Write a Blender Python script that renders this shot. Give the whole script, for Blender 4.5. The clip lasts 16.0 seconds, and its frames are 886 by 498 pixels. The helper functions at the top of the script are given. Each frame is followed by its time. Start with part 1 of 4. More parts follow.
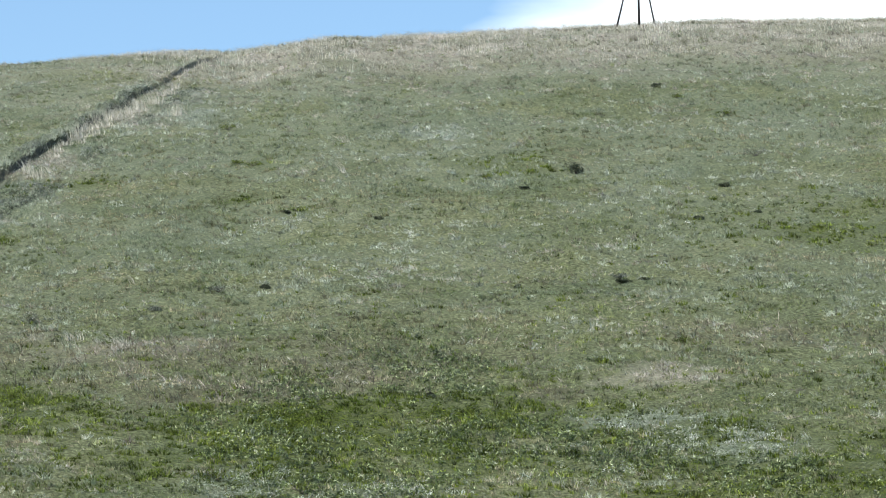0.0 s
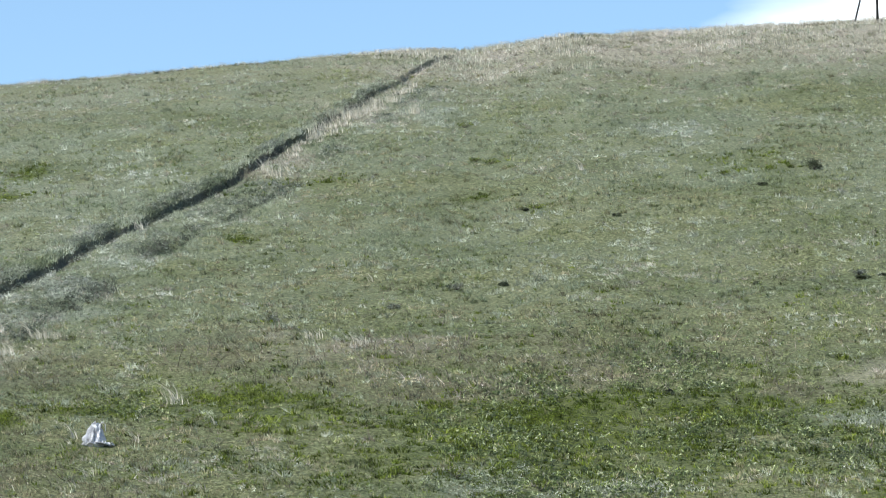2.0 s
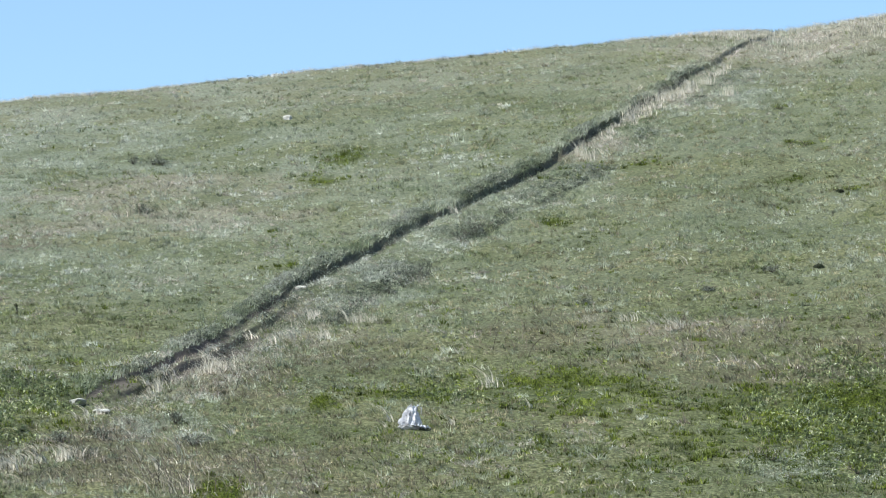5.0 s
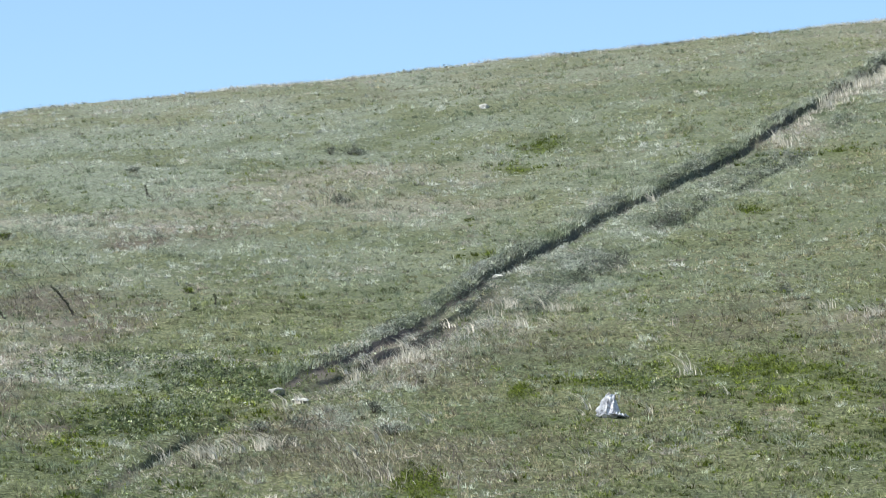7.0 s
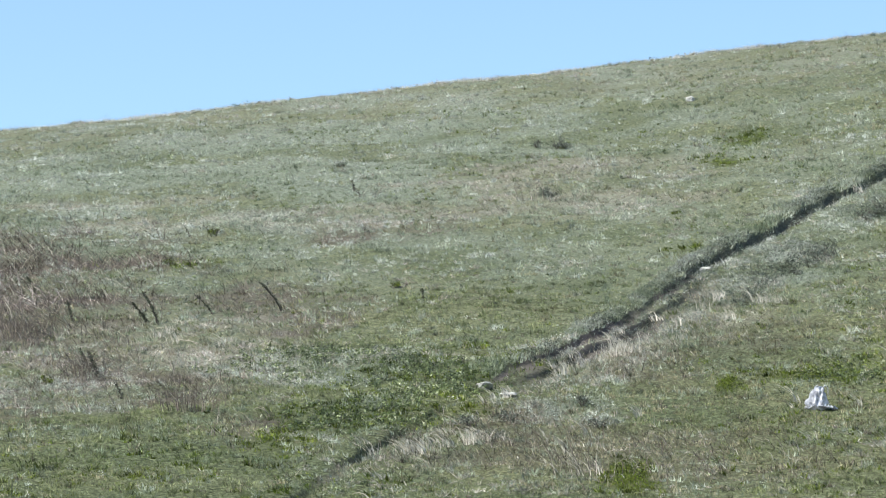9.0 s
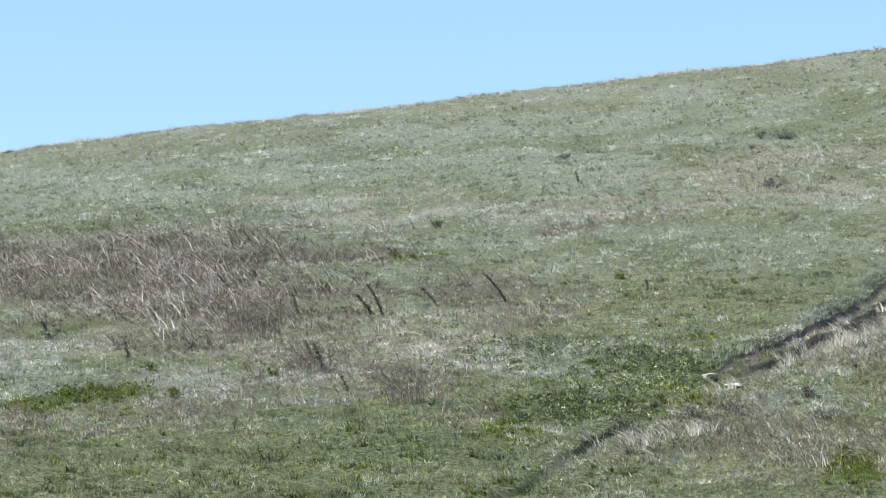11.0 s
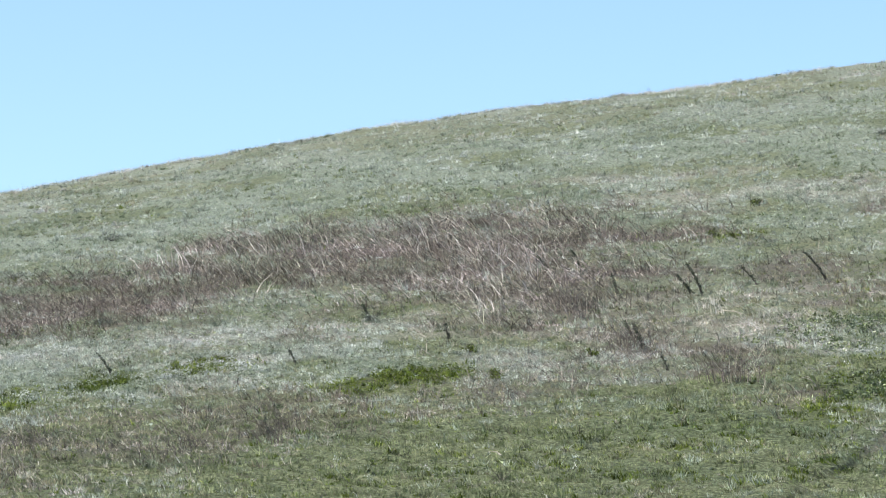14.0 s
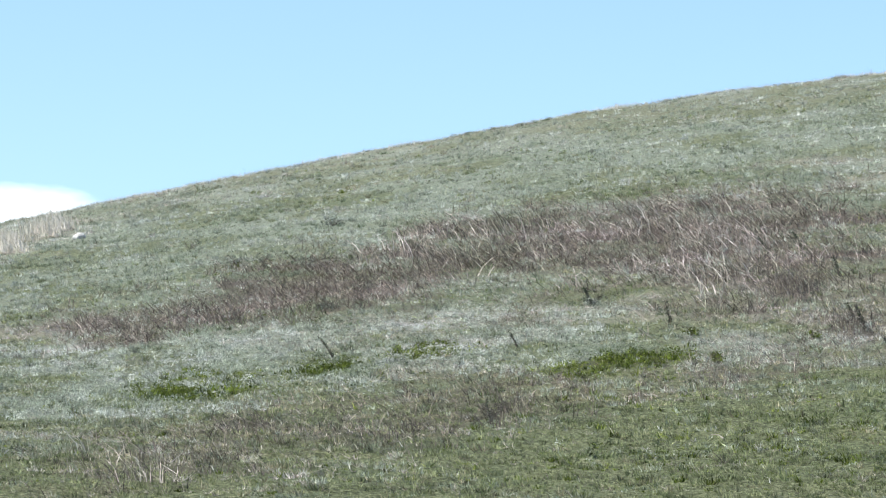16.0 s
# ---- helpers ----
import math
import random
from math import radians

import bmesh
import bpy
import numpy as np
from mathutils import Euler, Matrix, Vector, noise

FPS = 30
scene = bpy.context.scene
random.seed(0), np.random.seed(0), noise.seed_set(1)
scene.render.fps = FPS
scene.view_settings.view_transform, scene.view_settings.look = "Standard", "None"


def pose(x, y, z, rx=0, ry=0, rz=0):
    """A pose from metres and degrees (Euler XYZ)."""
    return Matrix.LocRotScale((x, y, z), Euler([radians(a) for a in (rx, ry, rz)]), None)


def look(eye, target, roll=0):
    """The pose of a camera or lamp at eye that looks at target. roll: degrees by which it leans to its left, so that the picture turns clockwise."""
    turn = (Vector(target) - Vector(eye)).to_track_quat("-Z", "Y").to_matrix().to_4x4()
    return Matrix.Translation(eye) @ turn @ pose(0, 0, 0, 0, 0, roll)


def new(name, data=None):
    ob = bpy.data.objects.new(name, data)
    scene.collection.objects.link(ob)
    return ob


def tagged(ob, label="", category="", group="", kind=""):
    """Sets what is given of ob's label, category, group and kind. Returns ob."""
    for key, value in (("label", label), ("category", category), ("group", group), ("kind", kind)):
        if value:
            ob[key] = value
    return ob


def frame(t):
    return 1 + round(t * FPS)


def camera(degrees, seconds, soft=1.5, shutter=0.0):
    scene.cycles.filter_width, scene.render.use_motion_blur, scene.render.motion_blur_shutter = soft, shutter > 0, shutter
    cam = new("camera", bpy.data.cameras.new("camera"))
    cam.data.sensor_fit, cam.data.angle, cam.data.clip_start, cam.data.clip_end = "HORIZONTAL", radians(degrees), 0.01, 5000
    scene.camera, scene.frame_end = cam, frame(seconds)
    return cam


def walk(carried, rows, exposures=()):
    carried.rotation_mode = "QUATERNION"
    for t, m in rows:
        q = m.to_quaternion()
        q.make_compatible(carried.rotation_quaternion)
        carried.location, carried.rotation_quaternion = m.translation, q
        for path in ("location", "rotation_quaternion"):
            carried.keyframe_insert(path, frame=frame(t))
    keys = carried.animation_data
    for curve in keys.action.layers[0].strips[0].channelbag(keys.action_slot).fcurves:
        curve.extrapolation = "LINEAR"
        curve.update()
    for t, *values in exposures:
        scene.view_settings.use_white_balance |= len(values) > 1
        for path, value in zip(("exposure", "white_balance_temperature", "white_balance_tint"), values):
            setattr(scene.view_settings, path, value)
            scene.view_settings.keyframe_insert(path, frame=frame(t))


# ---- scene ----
cam = camera(12.0, 16.0, soft=1.05)
# seconds, then the heading (left positive), the rise and the lean of the lens, in degrees
PATH = [
    (0, -11.802, 8.562, -0.141),
    (0.5, -11.004, 8.538, -0.093),
    (1, -10.149, 8.522, -0.053),
    (1.5, -9.362, 8.519, 0.051),
    (2, -8.530, 8.526, 0.075),
    (2.5, -7.763, 8.499, 0.174),
    (3, -6.961, 8.456, 0.214),
    (3.5, -6.267, 8.410, 0.253),
    (4, -5.551, 8.365, 0.352),
    (6.5, -2.226, 8.136, 0.499),
    (7, -1.509, 8.093, 0.514),
    (7.5, -0.851, 8.060, 0.498),
    (8, -0.135, 8.032, 0.519),
    (8.5, 0.552, 8.011, 0.551),
    (9, 1.331, 7.982, 0.521),
    (11.5, 5.187, 7.779, 0.714),
    (12, 5.966, 7.718, 0.687),
    (12.5, 6.666, 7.662, 0.756),
    (13, 7.409, 7.609, 0.687),
    (13.5, 8.070, 7.551, 0.777),
    (14, 8.770, 7.514, 0.597),
    (14.5, 9.422, 7.469, 0.534),
    (15, 10.158, 7.409, 0.608),
    (15.5, 10.910, 7.346, 0.695),
    (16, 11.796, 7.255, 0.720),
]
walk(cam, [(t, pose(0, 0, 1.6, 90 + rise, 0, turn) @ pose(0, 0, 0, 0, 0, lean)) for t, turn, rise, lean in PATH], [(0, 0.8, 6270, 5.5), (3, 0.93, 6310, 5.5), (7, 0.97, 6310, 6.5), (16, 1.08, 6220, 10.5)])

# ---------------------------------------------------------------- sky and sun
SUN_UP, SUN_ROUND = radians(45), radians(-112)
world = bpy.data.worlds.new("sky")
scene.world = world
world.use_nodes = True
wn, wl = world.node_tree.nodes, world.node_tree.links
sky = wn.new("ShaderNodeTexSky")
sky.sky_type, sky.sun_disc = "NISHITA", False
sky.sun_elevation, sky.sun_rotation = SUN_UP, SUN_ROUND
sky.air_density, sky.dust_density, sky.ozone_density = 1.0, 0.2, 3.0
wn["Background"].inputs[1].default_value = 0.1
wl.new(sky.outputs[0], wn["Background"].inputs[0])

sun_data = bpy.data.lights.new("sun", "SUN")
sun_data.energy, sun_data.angle, sun_data.color = 4.4, radians(0.6), (1.0, 0.955, 0.88)
sun = new("sun", sun_data)
to_sun = Vector((math.sin(SUN_ROUND) * math.cos(SUN_UP), math.cos(SUN_ROUND) * math.cos(SUN_UP), math.sin(SUN_UP)))
sun.matrix_world = look(to_sun * 300, (0, 0, 0))


# ---------------------------------------------------------------- materials
def nodes_of(name):
    m = bpy.data.materials.new(name)
    m.use_nodes = True
    n, l = m.node_tree.nodes, m.node_tree.links
    return m, n, l, n["Principled BSDF"]


def noise_node(n, l, where, scale, detail=4.0, rough=0.6):
    node = n.new("ShaderNodeTexNoise")
    node.inputs["Scale"].default_value, node.inputs["Detail"].default_value, node.inputs["Roughness"].default_value = scale, detail, rough
    l.new(where, node.inputs["Vector"])
    return node.outputs["Fac"]


def ramp_node(n, l, fac, stops):
    node = n.new("ShaderNodeValToRGB")
    e = node.color_ramp.elements
    while len(e) < len(stops):
        e.new(0.5)
    for slot, (at, colour) in zip(e, stops):
        slot.position, slot.color = at, (*colour, 1)
    l.new(fac, node.inputs[0])
    return node.outputs["Color"]


def mix_node(n, l, kind, fac, a, b):
    node = n.new("ShaderNodeMix")
    node.data_type, node.blend_type = "RGBA", kind
    for value, slot in ((fac, 0), (a, 6), (b, 7)):
        if isinstance(value, (int, float)):
            node.inputs[slot].default_value = value
        elif isinstance(value, tuple):
            node.inputs[slot].default_value = (*value, 1)
        else:
            l.new(value, node.inputs[slot])
    return node.outputs[2]


def plant_material(name, stops, rough=0.6, through_leaf=0.3, patchy=0.4, gloss=0.3, tufty=0.3, upright=0.26):
    """Blades or leaves, each a little different, in drifts of lighter and darker growth."""
    m, n, l, bsdf = nodes_of(name)
    where = n.new("ShaderNodeTexCoord").outputs["Object"]
    own = n.new("ShaderNodeNewGeometry").outputs["Random Per Island"]
    colour = ramp_node(n, l, own, stops)
    drift = ramp_node(n, l, noise_node(n, l, where, 0.45, 5.0), [(0.34, (1 - patchy, 1 - 0.85 * patchy, 1 - 1.2 * patchy)), (0.66, (1 + 0.85 * patchy, 1 + 0.75 * patchy, 1 + patchy))])
    fine = ramp_node(n, l, noise_node(n, l, where, 2.2, 3.0), [(0.34, (1 - patchy * 0.8, 1 - patchy * 0.7, 1 - patchy * 0.9)), (0.66, (1 + patchy * 0.7, 1 + patchy * 0.65, 1 + patchy * 0.8))])
    colour = mix_node(n, l, "MULTIPLY", 1.0, colour, drift)
    tuft = ramp_node(n, l, noise_node(n, l, where, 9.0, 3.0, 0.7), [(0.36, (1 - tufty * 1.35,) * 3), (0.52, (1.0,) * 3), (0.66, (1 + tufty * 0.85,) * 3)])
    colour = mix_node(n, l, "MULTIPLY", 1.0, colour, fine)
    colour = mix_node(n, l, "MULTIPLY", 1.0, colour, tuft)
    # every tuft has a vigour of its own
    tone, add = n.new("ShaderNodeAttribute"), n.new("ShaderNodeMath")
    tone.attribute_name, add.operation, add.inputs[1].default_value = "tone", "ADD", 1.0
    l.new(tone.outputs["Fac"], add.inputs[0])
    grey = n.new("ShaderNodeCombineColor")
    for slot in range(3):
        l.new(add.outputs[0], grey.inputs[slot])
    colour = mix_node(n, l, "MULTIPLY", 1.0, colour, grey.outputs[0])
    l.new(colour, bsdf.inputs["Base Color"])
    bsdf.inputs["Roughness"].default_value, bsdf.inputs["Specular IOR Level"].default_value = rough, gloss
    # a stand of blades takes the light as a soft sheet, not as so many flat faces
    lift = n.new("ShaderNodeMix")
    lift.data_type = "VECTOR"
    lift.inputs[0].default_value = upright
    l.new(n.new("ShaderNodeNewGeometry").outputs["Normal"], lift.inputs[4])
    lift.inputs[5].default_value = (0, -0.25, 0.97)
    straight = n.new("ShaderNodeVectorMath")
    straight.operation = "NORMALIZE"
    l.new(lift.outputs[1], straight.inputs[0])
    l.new(straight.outputs[0], bsdf.inputs["Normal"])
    leaf = n.new("ShaderNodeBsdfTranslucent")
    l.new(colour, leaf.inputs[0])
    both = n.new("ShaderNodeMixShader")
    both.inputs[0].default_value = through_leaf
    l.new(bsdf.outputs[0], both.inputs[1]), l.new(leaf.outputs[0], both.inputs[2])
    l.new(both.outputs[0], n["Material Output"].inputs[0])
    return m


def solid_material(name, dark, light, scale, rough=0.8, bump=0.3, gloss=0.3):
    m, n, l, bsdf = nodes_of(name)
    where = n.new("ShaderNodeTexCoord").outputs["Object"]
    fac = noise_node(n, l, where, scale, 6.0)
    l.new(ramp_node(n, l, fac, [(0.3, dark), (0.7, light)]), bsdf.inputs["Base Color"])
    bsdf.inputs["Roughness"].default_value, bsdf.inputs["Specular IOR Level"].default_value = rough, gloss
    node = n.new("ShaderNodeBump")
    node.inputs["Strength"].default_value, node.inputs["Distance"].default_value = bump, 0.02
    l.new(noise_node(n, l, where, scale * 4, 4.0), node.inputs["Height"])
    l.new(node.outputs[0], bsdf.inputs["Normal"])
    return m


def ground_material():
    m, n, l, bsdf = nodes_of("turf_and_soil")
    where = n.new("ShaderNodeTexCoord").outputs["Object"]
    thatch = ramp_node(n, l, noise_node(n, l, where, 15.0, 8.0, 0.75), [(0.39, (0.026, 0.029, 0.014)), (0.5, (0.084, 0.094, 0.045)), (0.63, (0.225, 0.238, 0.135))])
    wide = ramp_node(n, l, noise_node(n, l, where, 0.35, 4.0), [(0.35, (0.8, 0.85, 0.8)), (0.65, (1.15, 1.1, 1.05))])
    thatch = mix_node(n, l, "MULTIPLY", 1.0, thatch, wide)
    # drier and paler thatch above, straw along the crest, deep green moss under the lush growth
    def layer(name, under, stops):
        node = n.new("ShaderNodeAttribute")
        node.attribute_name = name
        return mix_node(n, l, "MIX", node.outputs["Fac"], under, ramp_node(n, l, noise_node(n, l, where, 17.0, 8.0, 0.75), stops))
    thatch = layer("dry", thatch, [(0.4, (0.05, 0.06, 0.04)), (0.5, (0.148, 0.168, 0.122)), (0.62, (0.31, 0.33, 0.265))])
    thatch = layer("straw", thatch, [(0.4, (0.0893, 0.078, 0.0583)), (0.5, (0.23, 0.208, 0.165)), (0.62, (0.432, 0.4, 0.338))])
    thatch = layer("lush", thatch, [(0.4, (0.009, 0.0144, 0.0027)), (0.5, (0.0405, 0.054, 0.0081)), (0.62, (0.117, 0.14, 0.027))])
    soil = ramp_node(n, l, noise_node(n, l, where, 14.0, 8.0, 0.7), [(0.3, (0.05, 0.043, 0.037)), (0.6, (0.125, 0.107, 0.094)), (0.8, (0.23, 0.2, 0.178))])
    dead = ramp_node(n, l, noise_node(n, l, where, 11.0, 8.0, 0.7), [(0.3, (0.042, 0.031, 0.026)), (0.7, (0.13, 0.1, 0.085))])
    litter = n.new("ShaderNodeAttribute")
    litter.attribute_name = "litter"
    thatch = mix_node(n, l, "MIX", litter.outputs["Fac"], thatch, dead)
    bare = n.new("ShaderNodeAttribute")
    bare.attribute_name = "bare"
    l.new(mix_node(n, l, "MIX", bare.outputs["Fac"], thatch, soil), bsdf.inputs["Base Color"])
    bsdf.inputs["Roughness"].default_value, bsdf.inputs["Specular IOR Level"].default_value = 0.95, 0.15
    node = n.new("ShaderNodeBump")
    node.inputs["Strength"].default_value, node.inputs["Distance"].default_value = 0.8, 0.06
    l.new(noise_node(n, l, where, 12.0, 8.0, 0.7), node.inputs["Height"])
    l.new(node.outputs[0], bsdf.inputs["Normal"])
    return m


M_GROUND = ground_material()
M_GREEN = plant_material("green_grass", [(0.0, (0.0629, 0.0777, 0.0269)), (0.15, (0.145, 0.164, 0.0666)), (0.8, (0.215, 0.233, 0.108)), (1.0, (0.293, 0.293, 0.161))])
M_GREY = plant_material("grey_grass", [(0.0, (0.0915, 0.106, 0.0657)), (0.15, (0.234, 0.258, 0.178)), (0.8, (0.331, 0.352, 0.26)), (1.0, (0.406, 0.421, 0.329))])
M_STRAW = plant_material("straw", [(0.0, (0.235, 0.202, 0.155)), (0.6, (0.378, 0.338, 0.273)), (1.0, (0.538, 0.497, 0.42))], 0.5)
M_BLEACHED = plant_material("bleached_grass", [(0.0, (0.37, 0.335, 0.262)), (0.6, (0.555, 0.51, 0.42)), (1.0, (0.72, 0.68, 0.585))], 0.5, 0.35, patchy=0.2, tufty=0.2)
M_SAGE = plant_material("sage_leaf", [(0.0, (0.2, 0.215, 0.165)), (0.5, (0.37, 0.385, 0.31)), (1.0, (0.5, 0.512, 0.425))])
M_LUSH = plant_material("lush_leaf", [(0.0, (0.03, 0.043, 0.008)), (0.3, (0.092, 0.118, 0.018)), (0.85, (0.15, 0.182, 0.031)), (1.0, (0.21, 0.235, 0.055))], 0.75, tufty=0.5, gloss=0.1)
M_TWIG = plant_material("dead_twig", [(0.0, (0.0454, 0.0347, 0.0259)), (0.55, (0.14, 0.113, 0.0845)), (0.9, (0.292, 0.243, 0.192)), (1.0, (0.54, 0.469, 0.384))], 0.7, 0.05, upright=0.2)
M_DARK = plant_material("dark_leaf", [(0.0, (0.022, 0.03, 0.013)), (0.6, (0.045, 0.055, 0.026)), (1.0, (0.10, 0.11, 0.065))], 0.6, 0.15)
M_OLIVE = plant_material("withered_grass", [(0.0, (0.0896, 0.0792, 0.0424)), (0.5, (0.218, 0.198, 0.112)), (1.0, (0.381, 0.343, 0.217))])
M_DUSKY = plant_material("dusky_shrub_leaf", [(0.0, (0.045, 0.05, 0.036)), (0.6, (0.13, 0.142, 0.108)), (1.0, (0.3, 0.315, 0.255))])
# dark scrub, with the shade under the bank put into its leaf colour
M_SAGESHADE = plant_material("scrub_leaf_in_shade", [(0.0, (0.02, 0.024, 0.016)), (0.6, (0.062, 0.072, 0.052)), (1.0, (0.2, 0.215, 0.175))])
M_HERB = plant_material("broad_leaf", [(0.0, (0.0294, 0.042, 0.0126)), (0.45, (0.0788, 0.105, 0.0306)), (0.85, (0.179, 0.21, 0.0765)), (1.0, (0.42, 0.452, 0.243))], 0.45, 0.25, gloss=0.5)
M_DUSTY = plant_material("dusty_leaf", [(0.0, (0.09, 0.1, 0.08)), (0.5, (0.19, 0.205, 0.165)), (1.0, (0.33, 0.34, 0.285))])
M_PALE = plant_material("bleached_stem", [(0.0, (0.247, 0.205, 0.169)), (0.6, (0.433, 0.37, 0.31)), (1.0, (0.7, 0.63, 0.536))], 0.6, 0.05)
M_STALK = solid_material("dead_stalk", (0.035, 0.028, 0.024), (0.10, 0.085, 0.07), 9.0)
M_STONE = solid_material("pale_stone", (0.28, 0.27, 0.24), (0.54, 0.525, 0.48), 6.0, 0.85, 0.5)
M_POST = solid_material("weathered_pole", (0.01, 0.01, 0.01), (0.022, 0.021, 0.02), 8.0, 0.9, gloss=0.1)
# ---------------------------------------------------------------- the lie of the land
EYE_Z = 1.6
FOOT = 55.0


def lattice(ix, iy, seed):
    n = (ix.astype(np.int64) * 374761393 + iy.astype(np.int64) * 668265263 + seed * 974634777) & 0x7FFFFFFF
    n = ((n ^ (n >> 13)) * 1274126177) & 0x7FFFFFFF
    n = ((n ^ (n >> 16)) * 69069 + 12345) & 0x7FFFFFFF
    return (n % 65536) / 65535.0


def vnoise(x, y, size, seed):
    """Smooth noise from 0 to 1 with features of that size in metres."""
    x, y = np.asarray(x) / size, np.asarray(y) / size
    ix, iy = np.floor(x), np.floor(y)
    fx, fy = x - ix, y - iy
    fx, fy = fx * fx * (3 - 2 * fx), fy * fy * (3 - 2 * fy)
    a, b = lattice(ix, iy, seed), lattice(ix + 1, iy, seed)
    c, d = lattice(ix, iy + 1, seed), lattice(ix + 1, iy + 1, seed)
    return (a * (1 - fx) + b * fx) * (1 - fy) + (c * (1 - fx) + d * fx) * fy


def fbm(x, y, size, seed):
    return (vnoise(x, y, size, seed) * 4 + vnoise(x, y, size * 0.47, seed + 1) * 2 + vnoise(x, y, size * 0.21, seed + 2)) / 7


def crest(a):
    """Distance of the hill's crest, and the angle at which it stands over the eye, in the direction a (degrees, left positive)."""
    a = np.clip(a, -20.5, 20.5)
    up = np.polyval([0.4871, 0.1271, -1.0754, -0.1641, -0.2607, -2.0252, 10.392], a / 18) - 0.018
    up = up - 0.05 * np.exp(-((a + 9.0) / 0.5) ** 2) + 0.03 * np.exp(-((a + 10.4) / 0.6) ** 2)
    return 119 - 8 * a / 18, np.radians(up)


def smooth(x):
    x = np.clip(x, 0, 1)
    return x * x * (3 - 2 * x)


def hill(x, y):
    """Height of the bare hill: a foot that steepens, a convex slope and a rounded crest; flat country all round."""
    r = np.maximum(np.hypot(x, y), 0.01)
    a = np.degrees(np.arctan2(-x, y))
    far, up = crest(a)
    low = np.radians(3.9)
    u = (r - FOOT) / (far - FOOT)
    s = np.clip(1 - u, 0, 1) ** 1.5
    e = up - (up - low) * s - (up - low) * 0.7 * np.maximum(u - 1, 0) ** 1.7
    z = EYE_Z + r * np.tan(np.clip(e, -0.3, 0.6))
    foot = (EYE_Z + FOOT * np.tan(low)) * (np.minimum(r, FOOT) / FOOT) ** 2.3
    z = np.where(r < FOOT, foot, z)
    return np.maximum(z, -0.5) * (1 - smooth((np.abs(a) - 24) / 50)) * (1 - smooth((r - 160) / 120))


# the track's upper bank, in plan, from the foot of the hill to its crest
TRACK = [
    (-4.22, 55.6), (-3.38, 59.8), (-2.8, 63.5), (-2.1, 66.3), (-0.46, 72.5), (0.9, 75.8),
    (1.9, 78.7), (3.2, 82.8), (4.4, 86.2), (6.2, 90.7), (8, 94.3), (9.9, 98.4),
    (11.7, 102.3), (13.1, 105.9), (14.8, 110.4), (16.7, 115.2), (18.1, 119.2), (20, 126),
]

TRACK = np.array(TRACK)


def track(x, y):
    """Distance from the bank of the track (positive on its upper side) and the way along it from the foot."""
    x, y = np.asarray(x, float), np.asarray(y, float)
    best, side, along, done = np.full(x.shape, 1e9), np.zeros(x.shape), np.zeros(x.shape), 0.0
    for (x0, y0), (x1, y1) in zip(TRACK[:-1], TRACK[1:]):
        lx, ly = x1 - x0, y1 - y0
        size = math.hypot(lx, ly)
        k = np.clip(((x - x0) * lx + (y - y0) * ly) / size ** 2, 0, 1)
        d = np.hypot(x - x0 - k * lx, y - y0 - k * ly)
        cross = (lx * (y - y0) - ly * (x - x0)) / size
        near = d < best
        best, side, along = np.where(near, d, best), np.where(near, np.sign(cross), side), np.where(near, done + k * size, along)
        done += size
    return best * side, along


def wander(x, y):
    """The ragged line of the bank."""
    return 0.13 * (vnoise(x, y, 0.42, 70) - 0.5) + 0.16 * (vnoise(x, y, 0.95, 71) - 0.5) + 0.2 * (vnoise(x, y, 3.1, 72) - 0.5)


def cut(x, y):
    """How deep the track is worn into the slope."""
    d, s = track(x, y)
    d = d + wander(x, y)
    deep = 0.165 + 0.015 * smooth((s - 24) / 5) * (1 - smooth((s - 44) / 14))
    deep = deep * (0.55 + 0.4 * vnoise(s, s * 0, 2.6, 73) + 0.35 * vnoise(s, s * 0, 0.7, 74))
    # below the bend only two short stretches of it are left
    left = 0.1 + 1.0 * np.exp(-((s - 9.3) / 1.7) ** 2) + 0.4 * np.exp(-((s - 4.6) / 1.0) ** 2)
    deep = deep * (left + (1 - left) * smooth((s - 16.5) / 3))
    rut = smooth((0.05 - d) / 0.08) * (1 - smooth((-d - 0.08) / (0.16 + 0.2 * smooth((s - 9) / 5))))
    two = smooth((s - 14.5) / 3) * (1 - smooth((s - 24) / 5))
    d2 = d - wander(x, y) + wander(x + 7.3, y + 2.1)
    second = smooth((-0.45 - d2) / 0.1) * (1 - smooth((-d2 - 0.85) / 0.5))
    lower = np.exp(-((d + 1.85) / 0.3) ** 2) * 0.45 * smooth((s - 20) / 4) * (1 - smooth((s - 44) / 8))
    rim = 0.09 * (1 - smooth((s - 55) / 6)) * np.exp(-((d - 0.3) / 0.3) ** 2)
    return deep * (rut * (1 - 0.5 * two) + lower) + 0.14 * two * second - rim


def ground_z(x, y):
    x, y = np.asarray(x, float), np.asarray(y, float)
    lumps = 0.20 * (fbm(x, y, 6.0, 5) - 0.5) + 0.10 * (fbm(x, y, 1.3, 9) - 0.5) + 0.09 * (fbm(x, y, 0.42, 13) - 0.5)
    r = np.hypot(x, y)
    return hill(x, y) + lumps * smooth((r - 6) / 20) * (1 - smooth((r - 140) / 60)) - cut(x, y)


